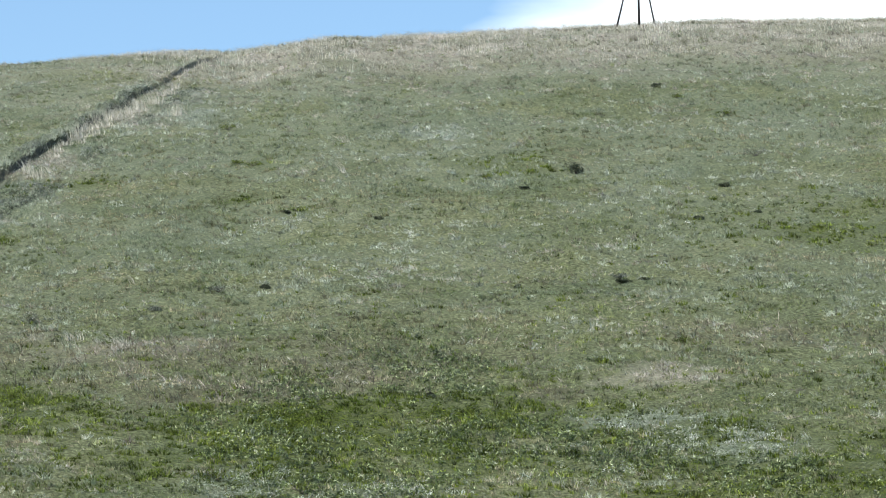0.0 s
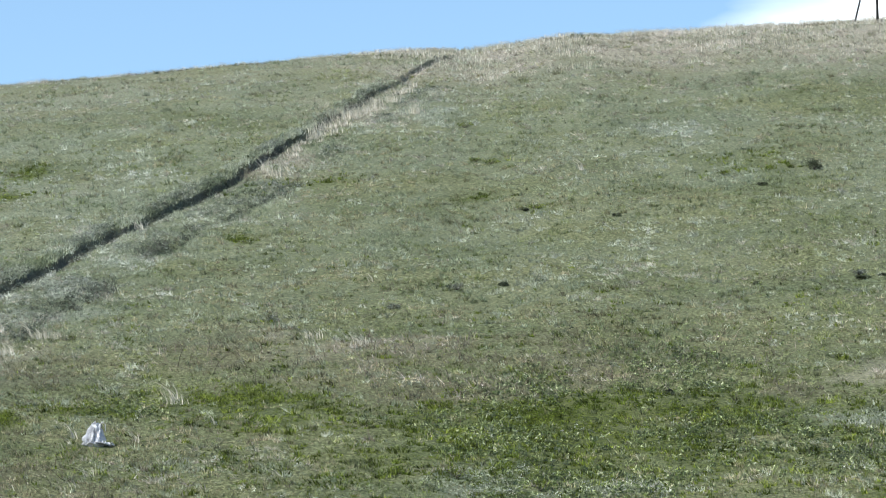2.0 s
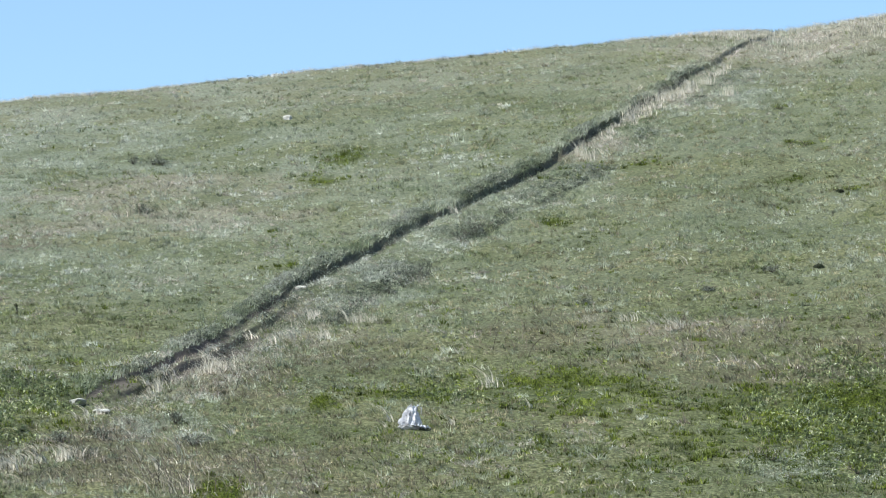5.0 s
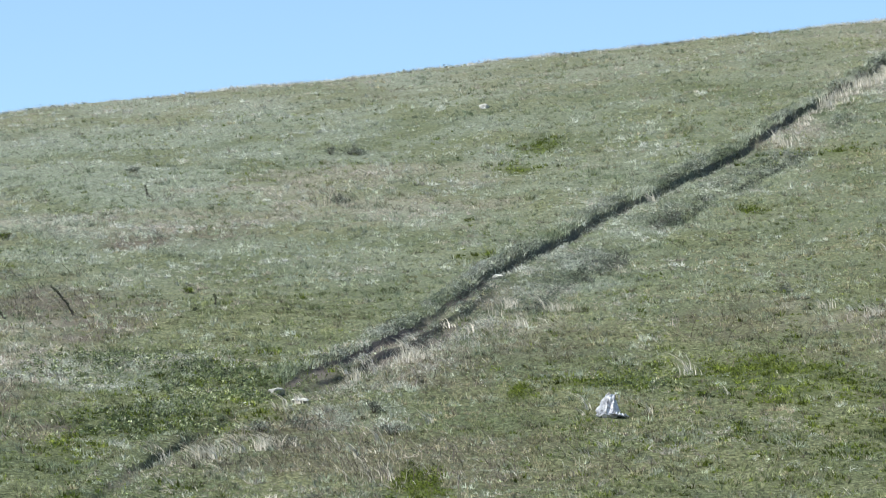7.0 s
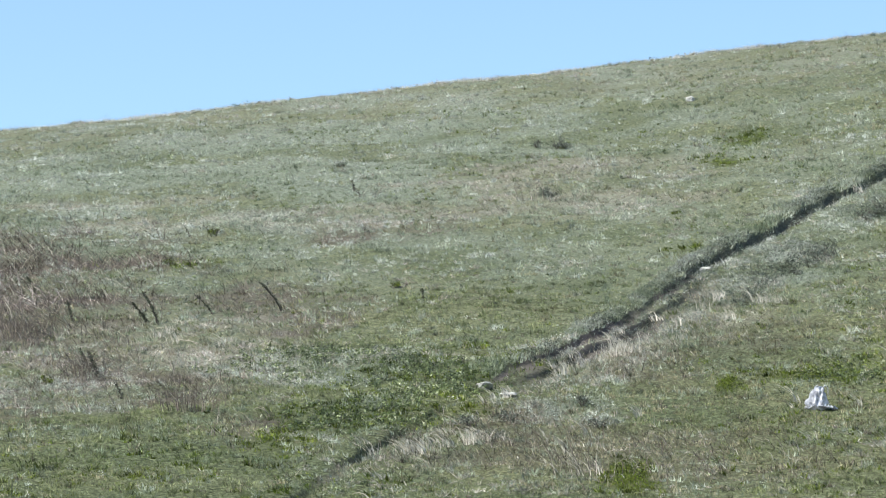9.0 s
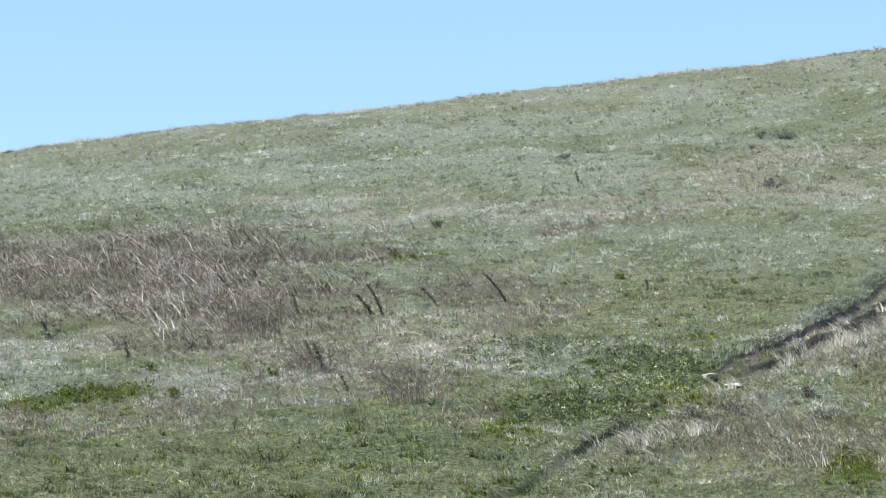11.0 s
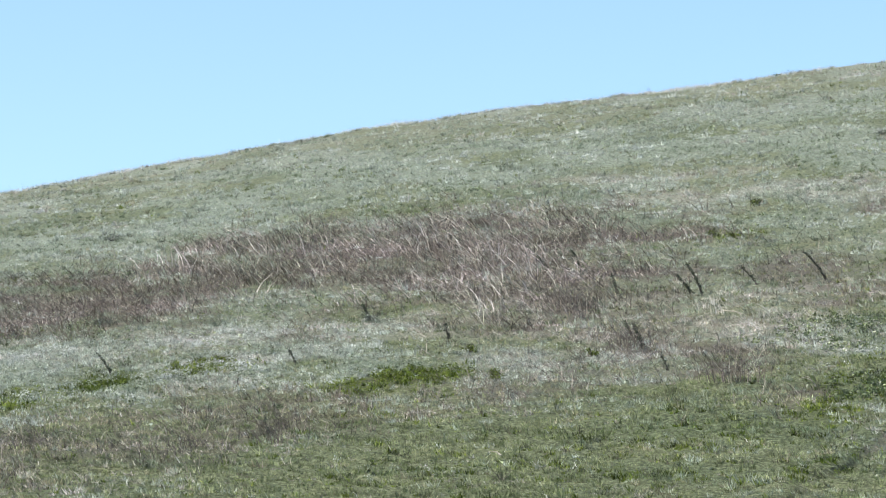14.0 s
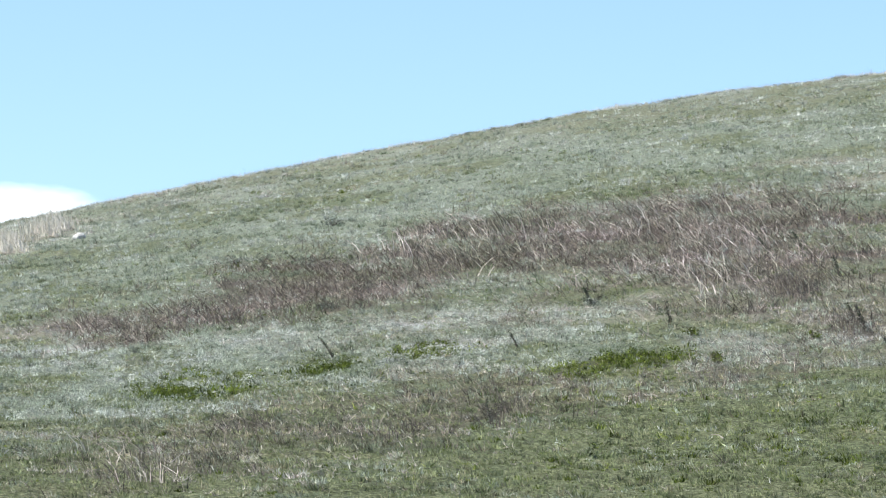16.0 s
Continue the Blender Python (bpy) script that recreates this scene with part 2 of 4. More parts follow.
# ---------------------------------------------------------------- meshes
def mesh_from(name, co, faces, material, smooth_faces=False):
    """One mesh from arrays: vertices, and faces of one size."""
    me = bpy.data.meshes.new(name)
    co, faces = np.ascontiguousarray(co, np.float32), np.ascontiguousarray(faces, np.int32)
    me.vertices.add(len(co)), me.loops.add(faces.size), me.polygons.add(len(faces))
    me.vertices.foreach_set("co", co.ravel())
    me.loops.foreach_set("vertex_index", faces.ravel())
    me.polygons.foreach_set("loop_start", np.arange(0, faces.size, faces.shape[1], dtype=np.int32))
    me.polygons.foreach_set("use_smooth", np.full(len(faces), smooth_faces))
    me.update(calc_edges=True)
    me.materials.append(material)
    return me


def part(name, me, parent, label=""):
    ob = new(name, me)
    ob.parent = parent
    return tagged(ob, label)


def thing(name, x, y, label, category, group="", sink=0.0):
    """An empty on the ground that carries a thing's parts."""
    ob = new(name)
    ob.location = (x, y, float(ground_z(x, y)) - sink)
    return tagged(ob, label, category, group)


def build_ground():
    r = np.concatenate([np.linspace(0.6, 50, 40, endpoint=False), np.arange(50, 125, 0.37), np.arange(125, 135, 0.7), np.linspace(135, 300, 40, endpoint=False), 300 * 1.16 ** np.arange(19)])
    # the columns crowd together along the track
    at = np.interp(r, np.hypot(*TRACK.T), np.degrees(np.arctan2(-TRACK[:, 0], TRACK[:, 1])))
    right, left = at - np.degrees(4.2 / np.maximum(r, 50)), at + np.degrees(1.0 / np.maximum(r, 50))
    rows = []
    for k in range(len(r)):
        rows.append(np.concatenate([np.linspace(-180, -60, 30, endpoint=False), np.linspace(-60, -19.2, 40, endpoint=False), np.linspace(-19.2, right[k], 105, endpoint=False),
                                    np.linspace(right[k], left[k], 140, endpoint=False), np.linspace(left[k], 19.2, 150, endpoint=False), np.linspace(19.2, 60, 41), np.linspace(60, 180, 31)[1:-1]]))
    aa, rr = np.radians(np.array(rows)), np.repeat(r[:, None], len(rows[0]), 1)
    a = rows[0]
    x, y = -np.sin(aa) * rr, np.cos(aa) * rr
    z = ground_z(x, y)
    co = np.stack([x, y, z], -1).reshape(-1, 3)
    co = np.concatenate([co, [[0, 0, float(ground_z(0.0, 0.0))]]])
    rows_n, cols = len(r), len(a)
    i, j = np.meshgrid(np.arange(rows_n - 1), np.arange(cols), indexing="ij")
    j2 = (j + 1) % cols
    quads = np.stack([i * cols + j, (i + 1) * cols + j, (i + 1) * cols + j2, i * cols + j2], -1).reshape(-1, 4)[:, ::-1]
    middle = [(len(co) - 1, k, (k + 1) % cols) for k in range(cols)]
    tris = np.concatenate([quads[:, [0, 1, 2]], quads[:, [0, 2, 3]], np.array(middle)[:, ::-1]])
    me = mesh_from("ground", co, tris, M_GROUND, True)
    bare = np.concatenate([bareness(x, y).ravel(), [0]])
    me.attributes.new("bare", "FLOAT", "POINT").data.foreach_set("value", bare.astype(np.float32))
    litter = np.concatenate([np.maximum(grown(THICKET + THICKET_MORE, x, y), np.where(x > 0, 0.3, np.where(y < 67, 0.45, 0.7)) * grown(BROWN + BROWN_MORE, x, y)).ravel(), [0]])
    me.attributes.new("litter", "FLOAT", "POINT").data.foreach_set("value", litter.astype(np.float32))
    far, _ = crest(np.degrees(np.arctan2(-x, y)))
    up_slope = (np.hypot(x, y) - FOOT) / (far - FOOT)
    dry = smooth((up_slope - 0.2) / 0.5) * (0.35 + 0.45 * smooth((14 - x) / 16)) * (0.2 + 0.8 * smooth((fbm(x, y, 2.0, 52) - 0.35) / 0.25))
    straw = np.maximum(0.5 * grown(STRAW + STRAW_MORE, x, y), smooth((up_slope - 0.76) / 0.18) * (0.2 + 0.65 * smooth((x - 13) / 6)) * (0.5 + 0.5 * smooth((fbm(x, y, 1.6, 53) - 0.35) / 0.25)))
    lush = np.maximum(np.where((x > 3) & (y < 78), 0.9, 0.35) * grown(LUSH + LUSH_SMALL, x, y), grown(LUSH_SPOTS, x, y))
    for name, value in (("dry", np.maximum(dry, 0.85 * grown(SAGE + SAGE_MORE, x, y))), ("straw", straw), ("lush", lush)):
        value = np.concatenate([np.where(np.abs(up_slope) < 1.5, value, 0.3).ravel(), [0]])
        me.attributes.new(name, "FLOAT", "POINT").data.foreach_set("value", value.astype(np.float32))
    return tagged(new("ground", me), "grassy hillside of turf and bare brown soil", "ground", kind="structure")


def bareness(x, y):
    """Where feet and wheels keep the soil open: the cut face and the floor of the track."""
    d, s = track(x, y)
    d = d + wander(x, y)
    band = smooth((0.08 - d) / 0.06) * (1 - smooth((-d - 0.1) / 0.2))
    band = np.maximum(band, smooth((0.08 - d) / 0.06) * (1 - smooth((-d - 0.42) / 0.2)) * smooth((s - 37) / 3) * (1 - smooth((s - 50) / 4)))
    band = band * (0.45 + 0.55 * smooth((s - 9) / 8))
    # the open floor where the track comes off the bank
    two = smooth((s - 14.5) / 3) * (1 - smooth((s - 24) / 5))
    d2 = d - wander(x, y) + wander(x + 7.3, y + 2.1)
    band = np.maximum(band, (0.85 - 0.5 * smooth((s - 25) / 3)) * two * smooth((-0.4 - d2) / 0.08) * (1 - smooth((-d2 - 0.8) / 0.3)))
    worn = 0.4 + 0.6 * smooth((vnoise(x, y, 1.3, 75) - 0.3) / 0.3)
    worn = worn * (1 - 0.8 * smooth((15.5 - s) / 1.5) * smooth((s - 7) / 2)) * (1 - 0.45 * smooth((s - 26) / 5)) * (1 - 0.7 * smooth((s - 57) / 4))
    open_soil = np.exp(-((x - -0.19) / 0.32) ** 2 - ((y - 72.7) / 1.1) ** 2)
    return np.maximum(open_soil, band * worn) * (1 - 0.75 * smooth((8.5 - s) / 1.5) * smooth((vnoise(x, y, 1.1, 78) - 0.35) / 0.25))


# ---------------------------------------------------------------- which plant grows where: x, y, half width, half depth in metres
LUSH = [
    (12.8, 67.3, 3, 3.7), (7.6, 69.8, 0.8, 1.2), (18.8, 62.6, 1.9, 3.1), (20.9, 95.3, 1.2, 1.2), (7.4, 70.4, 0.8, 1.2), (4.9, 71.5, 0.6, 0.8),
    (11.4, 68.3, 1.4, 2.9), (14.3, 68.4, 1, 2.4), (5.3, 100, 0.6, 0.9), (4.4, 97.1, 0.5, 0.7), (-2.6, 68.6, 1.5, 2.2), (-0.9, 74.1, 1.1, 1.6),
    (-1.6, 71.2, 0.7, 1.2), (1.3, 61.3, 0.35, 1.4), (-2.4, 70.7, 1.1, 1.9), (-7.4, 85.9, 0.8, 0.7), (-11.5, 69.6, 0.9, 0.9), (-18.1, 67.8, 1, 1),
    (-16.6, 69.9, 0.3, 0.7), (2.9, 85.4, 0.7, 0.7), (26.4, 86.6, 2.1, 2.4),
]
LUSH_SMALL = [
    (-10.8, 69.7, 0.5, 0.7), (-14.7, 70.8, 0.5, 0.9), (-14.9, 70.1, 0.3, 0.6), (-1.8, 71.3, 0.7, 2.4), (11.6, 96, 1.2, 0.9), (15.6, 97.6, 0.5, 0.8),
    (14.8, 93.1, 0.8, 0.7), (15.8, 90.9, 0.4, 0.6), (14.1, 89.7, 0.3, 0.4), (5.3, 100.1, 0.4, 0.7), (5.1, 71.9, 0.8, 1.1),
    (-4, 67.1, 0.5, 2.3),
]
MEADOW = [
    (-7, 60.7, 3.5, 3.5), (-10.1, 57.1, 2.3, 1.8), (-6.4, 62.9, 2.4, 2.9), (-6.9, 103.6, 5.8, 7.2), (-19.3, 100.5, 4.8, 5.7), (-12.3, 100.9, 4.1, 4.7),
    (-4, 102.5, 3.4, 4.2), (24.9, 81.7, 1.7, 5), (15.7, 101.4, 2.8, 3.5), (8, 101.8, 2.1, 3.7), (14.2, 85.1, 2.9, 3.2), (7.8, 81.1, 1.6, 3.1),
    (-26.8, 85.7, 1.1, 3.2), (-20.2, 88.8, 1.4, 3), (3.7, 65.1, 1, 2.6),
]
THICKET = [
    (-13, 86.6, 3.2, 3.6), (-16.2, 84.5, 2.8, 3.8), (-18.8, 80.6, 2.6, 3.2), (-21, 77.2, 1.7, 2.4), (-10.6, 81.5, 1.2, 3.4), (-11.5, 79.3, 1.6, 2.4),
]
BROWN = [
    (-12.2, 64.9, 1.5, 1.7), (-5.9, 71.1, 0.7, 2.1), (-14.8, 61.6, 1.5, 2.2), (-15.5, 57.3, 0.7, 2.5), (-9.2, 67.8, 1, 1.4), (-7.9, 74.6, 0.5, 2),
    (-7.7, 80.7, 0.7, 2.5), (-4.1, 79.2, 0.6, 1.5), (-7.7, 71.1, 1.6, 2.5), (1.9, 73.4, 1.1, 1.5), (3.8, 75.7, 0.9, 1.3), (1.7, 72.1, 1.2, 1.3),
    (10.7, 72.2, 2.2, 1.4), (-4.6, 66.7, 0.5, 1.2), (7.5, 76.1, 1.5, 1.5), (10.4, 74.9, 1.6, 1.2), (1.9, 63.6, 1.7, 2.1), (21.8, 75.1, 1.8, 1.4),
    (0.4, 64.1, 1.5, 2.2), (-0.2, 66.4, 1.1, 1.7), (16.9, 70.5, 0.6, 0.7), (2.4, 63.9, 1.3, 1.6),
]
SAGE = [
    (-17.9, 73.1, 2.8, 2.3), (-14.5, 73.5, 2, 1.6), (-8.4, 70.2, 2.1, 1.8), (-3.6, 73.8, 1.4, 1), (-19.4, 63.7, 1.8, 2.3), (-3.9, 73.3, 1.6, 1.2),
    (-2.9, 69.2, 0.5, 0.6), (4.8, 82.9, 1, 2.2), (6.4, 87.3, 0.8, 1.8), (15.3, 105.9, 0.9, 2.2), (0.4, 101.9, 0.5, 1), (-6.6, 91.3, 1.5, 1.6),
]
STRAW = [
    (25.5, 117.8, 2.6, 3.3), (30.2, 113.6, 5.2, 3.2), (22, 111.6, 1.7, 1.5), (9.6, 76.7, 1.4, 1), (-30.3, 96.2, 0.8, 4), (-9.7, 77.6, 2.1, 1.8),
    (-6.3, 76.8, 1.1, 2), (-5.6, 77.8, 1.2, 1.7), (1.4, 73.6, 0.7, 1.2), (3.3, 77.3, 0.6, 1.6), (1.4, 74.9, 0.6, 1.2), (3.4, 80, 0.4, 1.3),
    (13.6, 106.2, 1.3, 2.2), (11, 98.3, 0.8, 1.5), (-10.2, 94.9, 2, 0.9), (-1.3, 90.9, 3, 1.2), (-0.4, 96.3, 2.6, 1.5), (35.1, 115.3, 2.9, 2.4),
    (-16.1, 74.9, 1.5, 1.1),
]
BROWN_MORE = [
    (-6.1, 71.1, 0.7, 2.2), (-7.9, 73.2, 0.4, 1.6), (-12.3, 64.9, 1.8, 2.3), (-13, 61.6, 1, 2), (-9.9, 77.5, 1.3, 3.5), (-4.6, 78.6, 1, 1.6),
    (-12.5, 64, 1.7, 2.3), (-13.5, 61.3, 1, 1.7), (-15.8, 55.9, 1.2, 2.6), (-8, 74.6, 0.8, 3), (-5.9, 70.1, 0.6, 2.1), (-9.6, 79.5, 0.8, 2.9),
    (-5.8, 81, 1.1, 2.4), (-4.5, 79.5, 0.6, 1.3), (0.3, 64.7, 0.7, 3.3), (-3.7, 89.3, 1.8, 1.2), (13.6, 74.3, 2.5, 2.2), (10.1, 75.2, 1.5, 2.3),
]
STRAW_MORE = [
    (-6, 75, 1.3, 1.8), (-12.5, 74.9, 2, 1.4),
    (-23.4, 76.3, 1.4, 1.6), (-16, 72.5, 2.1, 1.2), (-21.5, 73.4, 1.6, 1),
    (1, 93.6, 1.9, 0.9), (2.6, 92, 1.5, 0.6), (0.4, 97.8, 1.3, 0.7),
    (-6.2, 76.9, 1.1, 1.6), (-8.9, 70.7, 1.4, 1.4), (-15.3, 74.1, 1.2, 1.5), (-6.2, 76.4, 0.9, 1.3), (-0.7, 91.6, 3.1, 1.2), (-6.9, 91.7, 3.1, 1.2),
    (1.5, 74.3, 0.7, 1.2), (-2.7, 73.6, 1.2, 0.9), (-1.7, 91.1, 3.2, 1.2), (3, 97, 2.1, 1.2), (1.1, 73.8, 1, 1.8), (-4.9, 73.7, 1.1, 1.9),
    (-7, 76.4, 0.6, 1.6), (-14.5, 68.1, 0.6, 0.9), (-7.7, 72, 1.5, 1.4), (-19.9, 74.4, 1.5, 1.2), (9.5, 76.5, 0.9, 1.1), (18.8, 72, 0.9, 0.8),
    (30.1, 112.3, 4.7, 2.6), (24, 117.7, 3.2, 3.2), (-11.1, 74.6, 2, 1.3), (-7.4, 73.1, 1.5, 1), (-30.2, 96.2, 0.9, 5.8),
]
SAGE_MORE = [
    (-21.1, 70.7, 1.9, 2.2), (-20.1, 64.3, 0.7, 2.2),
    (-18.2, 70.9, 2, 2.9), (-19.2, 66.4, 1.1, 2.1), (-3.4, 72.7, 1.6, 1.1), (-14.4, 73.2, 1.5, 1.6), (17.5, 67.4, 0.9, 0.9), (18.2, 65.3, 1.4, 0.8),
    (10, 63.3, 0.8, 0.9), (20.8, 100.6, 1, 1), (10.5, 64.3, 0.7, 0.9), (18.5, 65.1, 1.3, 1), (12, 62.8, 0.7, 0.7), (0.7, 68, 0.7, 1),
    (-3.9, 72.4, 1.3, 1.2), (-15, 70.7, 2.4, 2.6), (-19, 72.6, 2, 2.5), (-21.4, 78.6, 1.3, 1.1),
]
LUSH_SPOTS = [
    (7.2, 70.5, 1.05, 1.6), (12, 69.2, 0.5, 1.6), (14.3, 66.5, 0.45, 1), (10.6, 66, 0.5, 1.4), (17.6, 61.6, 0.9, 0.8), (4.9, 71.7, 0.4, 0.9),
    (3.3, 70.4, 0.2, 0.6), (14.3, 68.6, 0.6, 1.4), (9, 89.4, 0.2, 0.7), (1.4, 61.4, 0.25, 1.1), (5.1, 100, 0.5, 0.9), (4.5, 96.8, 0.5, 0.6),
    (-11.5, 68.6, 0.9, 0.9), (-18, 66.4, 0.6, 1.1), (-16.4, 68.9, 0.3, 0.7), (-10.8, 68.6, 0.3, 0.7), (-15.1, 70.4, 0.6, 0.7), (-16.6, 69.1, 0.3, 0.5),
]
# broad-leaved herbs
LEAFY = [
    (15.4, 73.9, 0.8, 2.4), (16.1, 65.4, 1.1, 2), (14.6, 66, 1, 2), (11, 67.6, 0.9, 2.4), (12.1, 71.7, 0.8, 1.4), (11.8, 63.2, 1.2, 1.6),
    (11, 66.9, 0.9, 2.1), (15, 72.8, 0.8, 2.6), (-1.9, 70.9, 1, 2.2), (-2.9, 67.9, 0.8, 2), (-4.1, 73.7, 1, 1.4), (5.2, 71.7, 0.6, 1), (18.2, 62.8, 1, 1.8),
]
PALE_STEMS = [
    (-11.3, 81.3, 1, 6.1), (-10.8, 79.9, 1.4, 3.7), (-16.1, 84.6, 1.7, 3.1), (-17.2, 86.9, 1.8, 1.8), (-11.4, 79.8, 1.6, 3.7), (-13.4, 85.7, 1.4, 2.1),
]
THICKET_MORE = [
    (-11.3, 82, 2.6, 5.4), (-19.8, 77.9, 2.7, 2.3), (-21.2, 76.1, 1.3, 2.8), (-15.6, 87.6, 3.1, 2.5), (-12.2, 87.4, 2.4, 3.3),
]
# single plants: x, y, then sizes
DARK_PLANTS = [
    (22.81, 94.02, 0.4, 0.36), (25.72, 91.66, 0.2, 0.13), (24.03, 87.72, 0.2, 0.12), (21.17, 92.2, 0.16, 0.1), (17.3, 89.75, 0.22, 0.1), (15.49, 90.94, 0.18, 0.1),
    (25.51, 88.18, 0.16, 0.08), (27.88, 106.05, 0.2, 0.15), (13.66, 82.83, 0.2, 0.1), (18.55, 81.52, 0.14, 0.1), (21.21, 81.69, 0.14, 0.09), (20.72, 81.61, 0.26, 0.1),
    (14.46, 70.43, 0.16, 0.12),
]
HERBS = [
    (-7, 89.68, 0.3, 0.2), (-8.39, 71.31, 0.3, 0.2), (-7.15, 85.65, 0.35, 0.14), (-14.82, 71.12, 0.5, 0.2), (-15.16, 70.85, 0.45, 0.2), (-9.81, 69.21, 0.25, 0.16),
    (16.67, 66.44, 0.5, 0.2), (9.77, 63.81, 0.6, 0.25), (10.88, 62.56, 0.6, 0.25),
]
TRACK_SHRUBS = [
    (-1.11, 66.89, 0.6, 0.24), (-0.49, 67.25, 0.6, 0.24), (-0.74, 65.55, 0.6, 0.24), (0.95, 66.29, 0.6, 0.24), (7.26, 88.9, 0.6, 0.3), (7.05, 88.4, 0.6, 0.3),
    (6.83, 87.9, 0.5, 0.26), (5.79, 83.5, 0.6, 0.3), (5.55, 82.9, 0.6, 0.3), (5.3, 82.3, 0.5, 0.25), (5, 81.8, 0.4, 0.2), (0.57, 100.5, 0.5, 0.2),
    (0.21, 93.25, 0.45, 0.18),
]
# low dusky shrubs on the open slope
DUSKY = [
    (27.51, 95.27, 0.95, 0.26), (12.64, 82.38, 0.45, 0.22), (11.15, 80.65, 0.4, 0.16), (20.8, 82.04, 0.35, 0.14), (0.39, 100.48, 0.5, 0.36), (-0.1, 100.6, 0.35, 0.3),
    (0.11, 93.32, 0.38, 0.38), (-9.16, 77.18, 0.45, 0.3), (-13.05, 76.03, 0.5, 0.3), (-18.3, 76.65, 0.5, 0.24), (-4.77, 99.01, 0.4, 0.16), (0.7, 68.44, 0.4, 0.28),
    (-22.14, 84.96, 0.8, 0.26), (-21.43, 90.62, 0.6, 0.24), (8.59, 79.56, 0.4, 0.22), (8.05, 90.8, 0.6, 0.28),
]
HERBS_MORE = [
    (-10.62, 72.08, 0.25, 0.2), (-9.7, 68.78, 0.3, 0.18), (-7.65, 86.14, 0.3, 0.16), (2.96, 89.69, 0.25, 0.12), (-2.84, 82.41, 0.25, 0.18), (15.72, 97.2, 0.4, 0.16),
    (15.74, 91.07, 0.45, 0.16), (11.01, 71.52, 0.6, 0.2), (16, 102.98, 0.5, 0.18), (15.4, 97.6, 0.4, 0.16), (20.6, 93.87, 0.4, 0.14), (28.56, 101.42, 0.5, 0.18), (27.96, 104.11, 0.4, 0.16),
]
# a few arching bleached stems each
ARCHES = [
    (10.59, 97.61), (10.97, 98.05), (11.39, 99.09), (7.01, 90.97), (4.04, 79.28), (6.15, 72.4), (9.62, 77.32), (10, 76.57), (9.84, 77.22), (9.13, 77.5), (11.11, 83.67), (17.5, 95.1),
    (3.95, 63.6), (4.22, 64.7), (1.59, 67.28), (-3.47, 79), (-3.24, 76.31), (-6.68, 76.51), (-5.7, 75.87), (-8.39, 83.12), (-10.43, 83.95), (-17.31, 57.95), (-16.21, 57.93), (-0.93, 65.79),
    (6.18, 72.3), (6.61, 69.61), (4.1, 67.8), (4.2, 68.4), (5.2, 67.9), (0.06, 66.08), (0.4, 64.16), (0.89, 61.91),
    (0.17, 65.3), (0.55, 62.94), (0.62, 61.82), (-1.29, 62.01), (1.43, 62.48), (0.79, 65.66), (1.63, 67.46), (0.6, 64.64),
]
TUFTS_A = [
    (12.59, 103.89, 0.5, 70), (13.16, 105.03, 0.5, 70), (13.88, 106.1, 0.5, 70), (14.85, 107.78, 0.5, 70), (10.61, 97.42, 0.5, 34), (10.47, 98.04, 0.5, 34),
    (15.11, 105.47, 0.5, 70), (3.41, 79.58, 0.25, 34), (4.28, 78.73, 0.25, 34), (-1.02, 65.09, 0.25, 34), (1.72, 73.73, 0.25, 34), (-2, 64.27, 0.25, 34),
    (-1.8, 64.58, 0.25, 34), (-0.6, 65.5, 0.25, 34), (-2.52, 64.3, 0.25, 34),
]
TUFTS_B = [
    (1.49, 74.2, 0.25, 34), (3.34, 79.28, 0.25, 34), (9.21, 77.45, 0.25, 34), (9.96, 76.71, 0.25, 34), (4.5, 78.5, 0.25, 34), (6.13, 71.74, 0.25, 34),
    (-30.22, 95.17, 0.6, 260), (-30.17, 96.81, 0.6, 260), (-30.35, 98.74, 0.6, 260), (-6.99, 76.68, 0.25, 34), (-10.96, 81.36, 0.25, 34), (7.04, 91.43, 0.25, 34),
    (12.2, 102.43, 0.5, 70), (13.5, 105.2, 0.5, 70), (14.3, 106.9, 0.5, 70),
]
TUFTS_C = [
    (0.45, 72.95, 0.3, 40), (0.75, 73.3, 0.26, 40), (1.2, 73.59, 0.34, 60), (1.4, 74.04, 0.36, 60), (1.59, 73.53, 0.3, 50), (1.92, 74.78, 0.26, 40),
    (2.31, 76.21, 0.22, 30), (3.32, 79.43, 0.3, 50), (3.5, 77.37, 0.3, 50), (4.2, 78.84, 0.26, 40), (-0.95, 65.39, 0.26, 36), (-1.08, 65.09, 0.22, 30),
    (2.6, 75.41, 0.24, 30), (-6.63, 76.06, 0.34, 26), (-5.82, 75.63, 0.3, 22), (-6.83, 77.15, 0.3, 20),
]
DRY_SHRUBS = [
    (-5.7, 68.36, 0.96, 0.78, 70), (-7.83, 72.08, 0.42, 0.58, 30), (-9.16, 77.01, 0.66, 0.62, 50), (-9.61, 76.7, 0.51, 0.72, 40), (0.76, 61.7, 0.99, 0.7, 34), (-12.01, 63.22, 0.84, 0.42, 50),
    (-15.56, 60.74, 0.57, 0.45, 36), (-13.31, 60.3, 0.64, 0.36, 40), (-15.15, 53.81, 0.65, 0.5, 44), (-12, 61.69, 0.58, 0.41, 36), (-13.1, 61.21, 0.49, 0.37, 34), (-9.11, 75.96, 0.51, 0.51, 34),
    (-0.2, 93, 0.62, 0.5, 30), (-7.76, 71.68, 0.48, 0.67, 30), (-3.78, 94.12, 0.5, 0.35, 22),
]
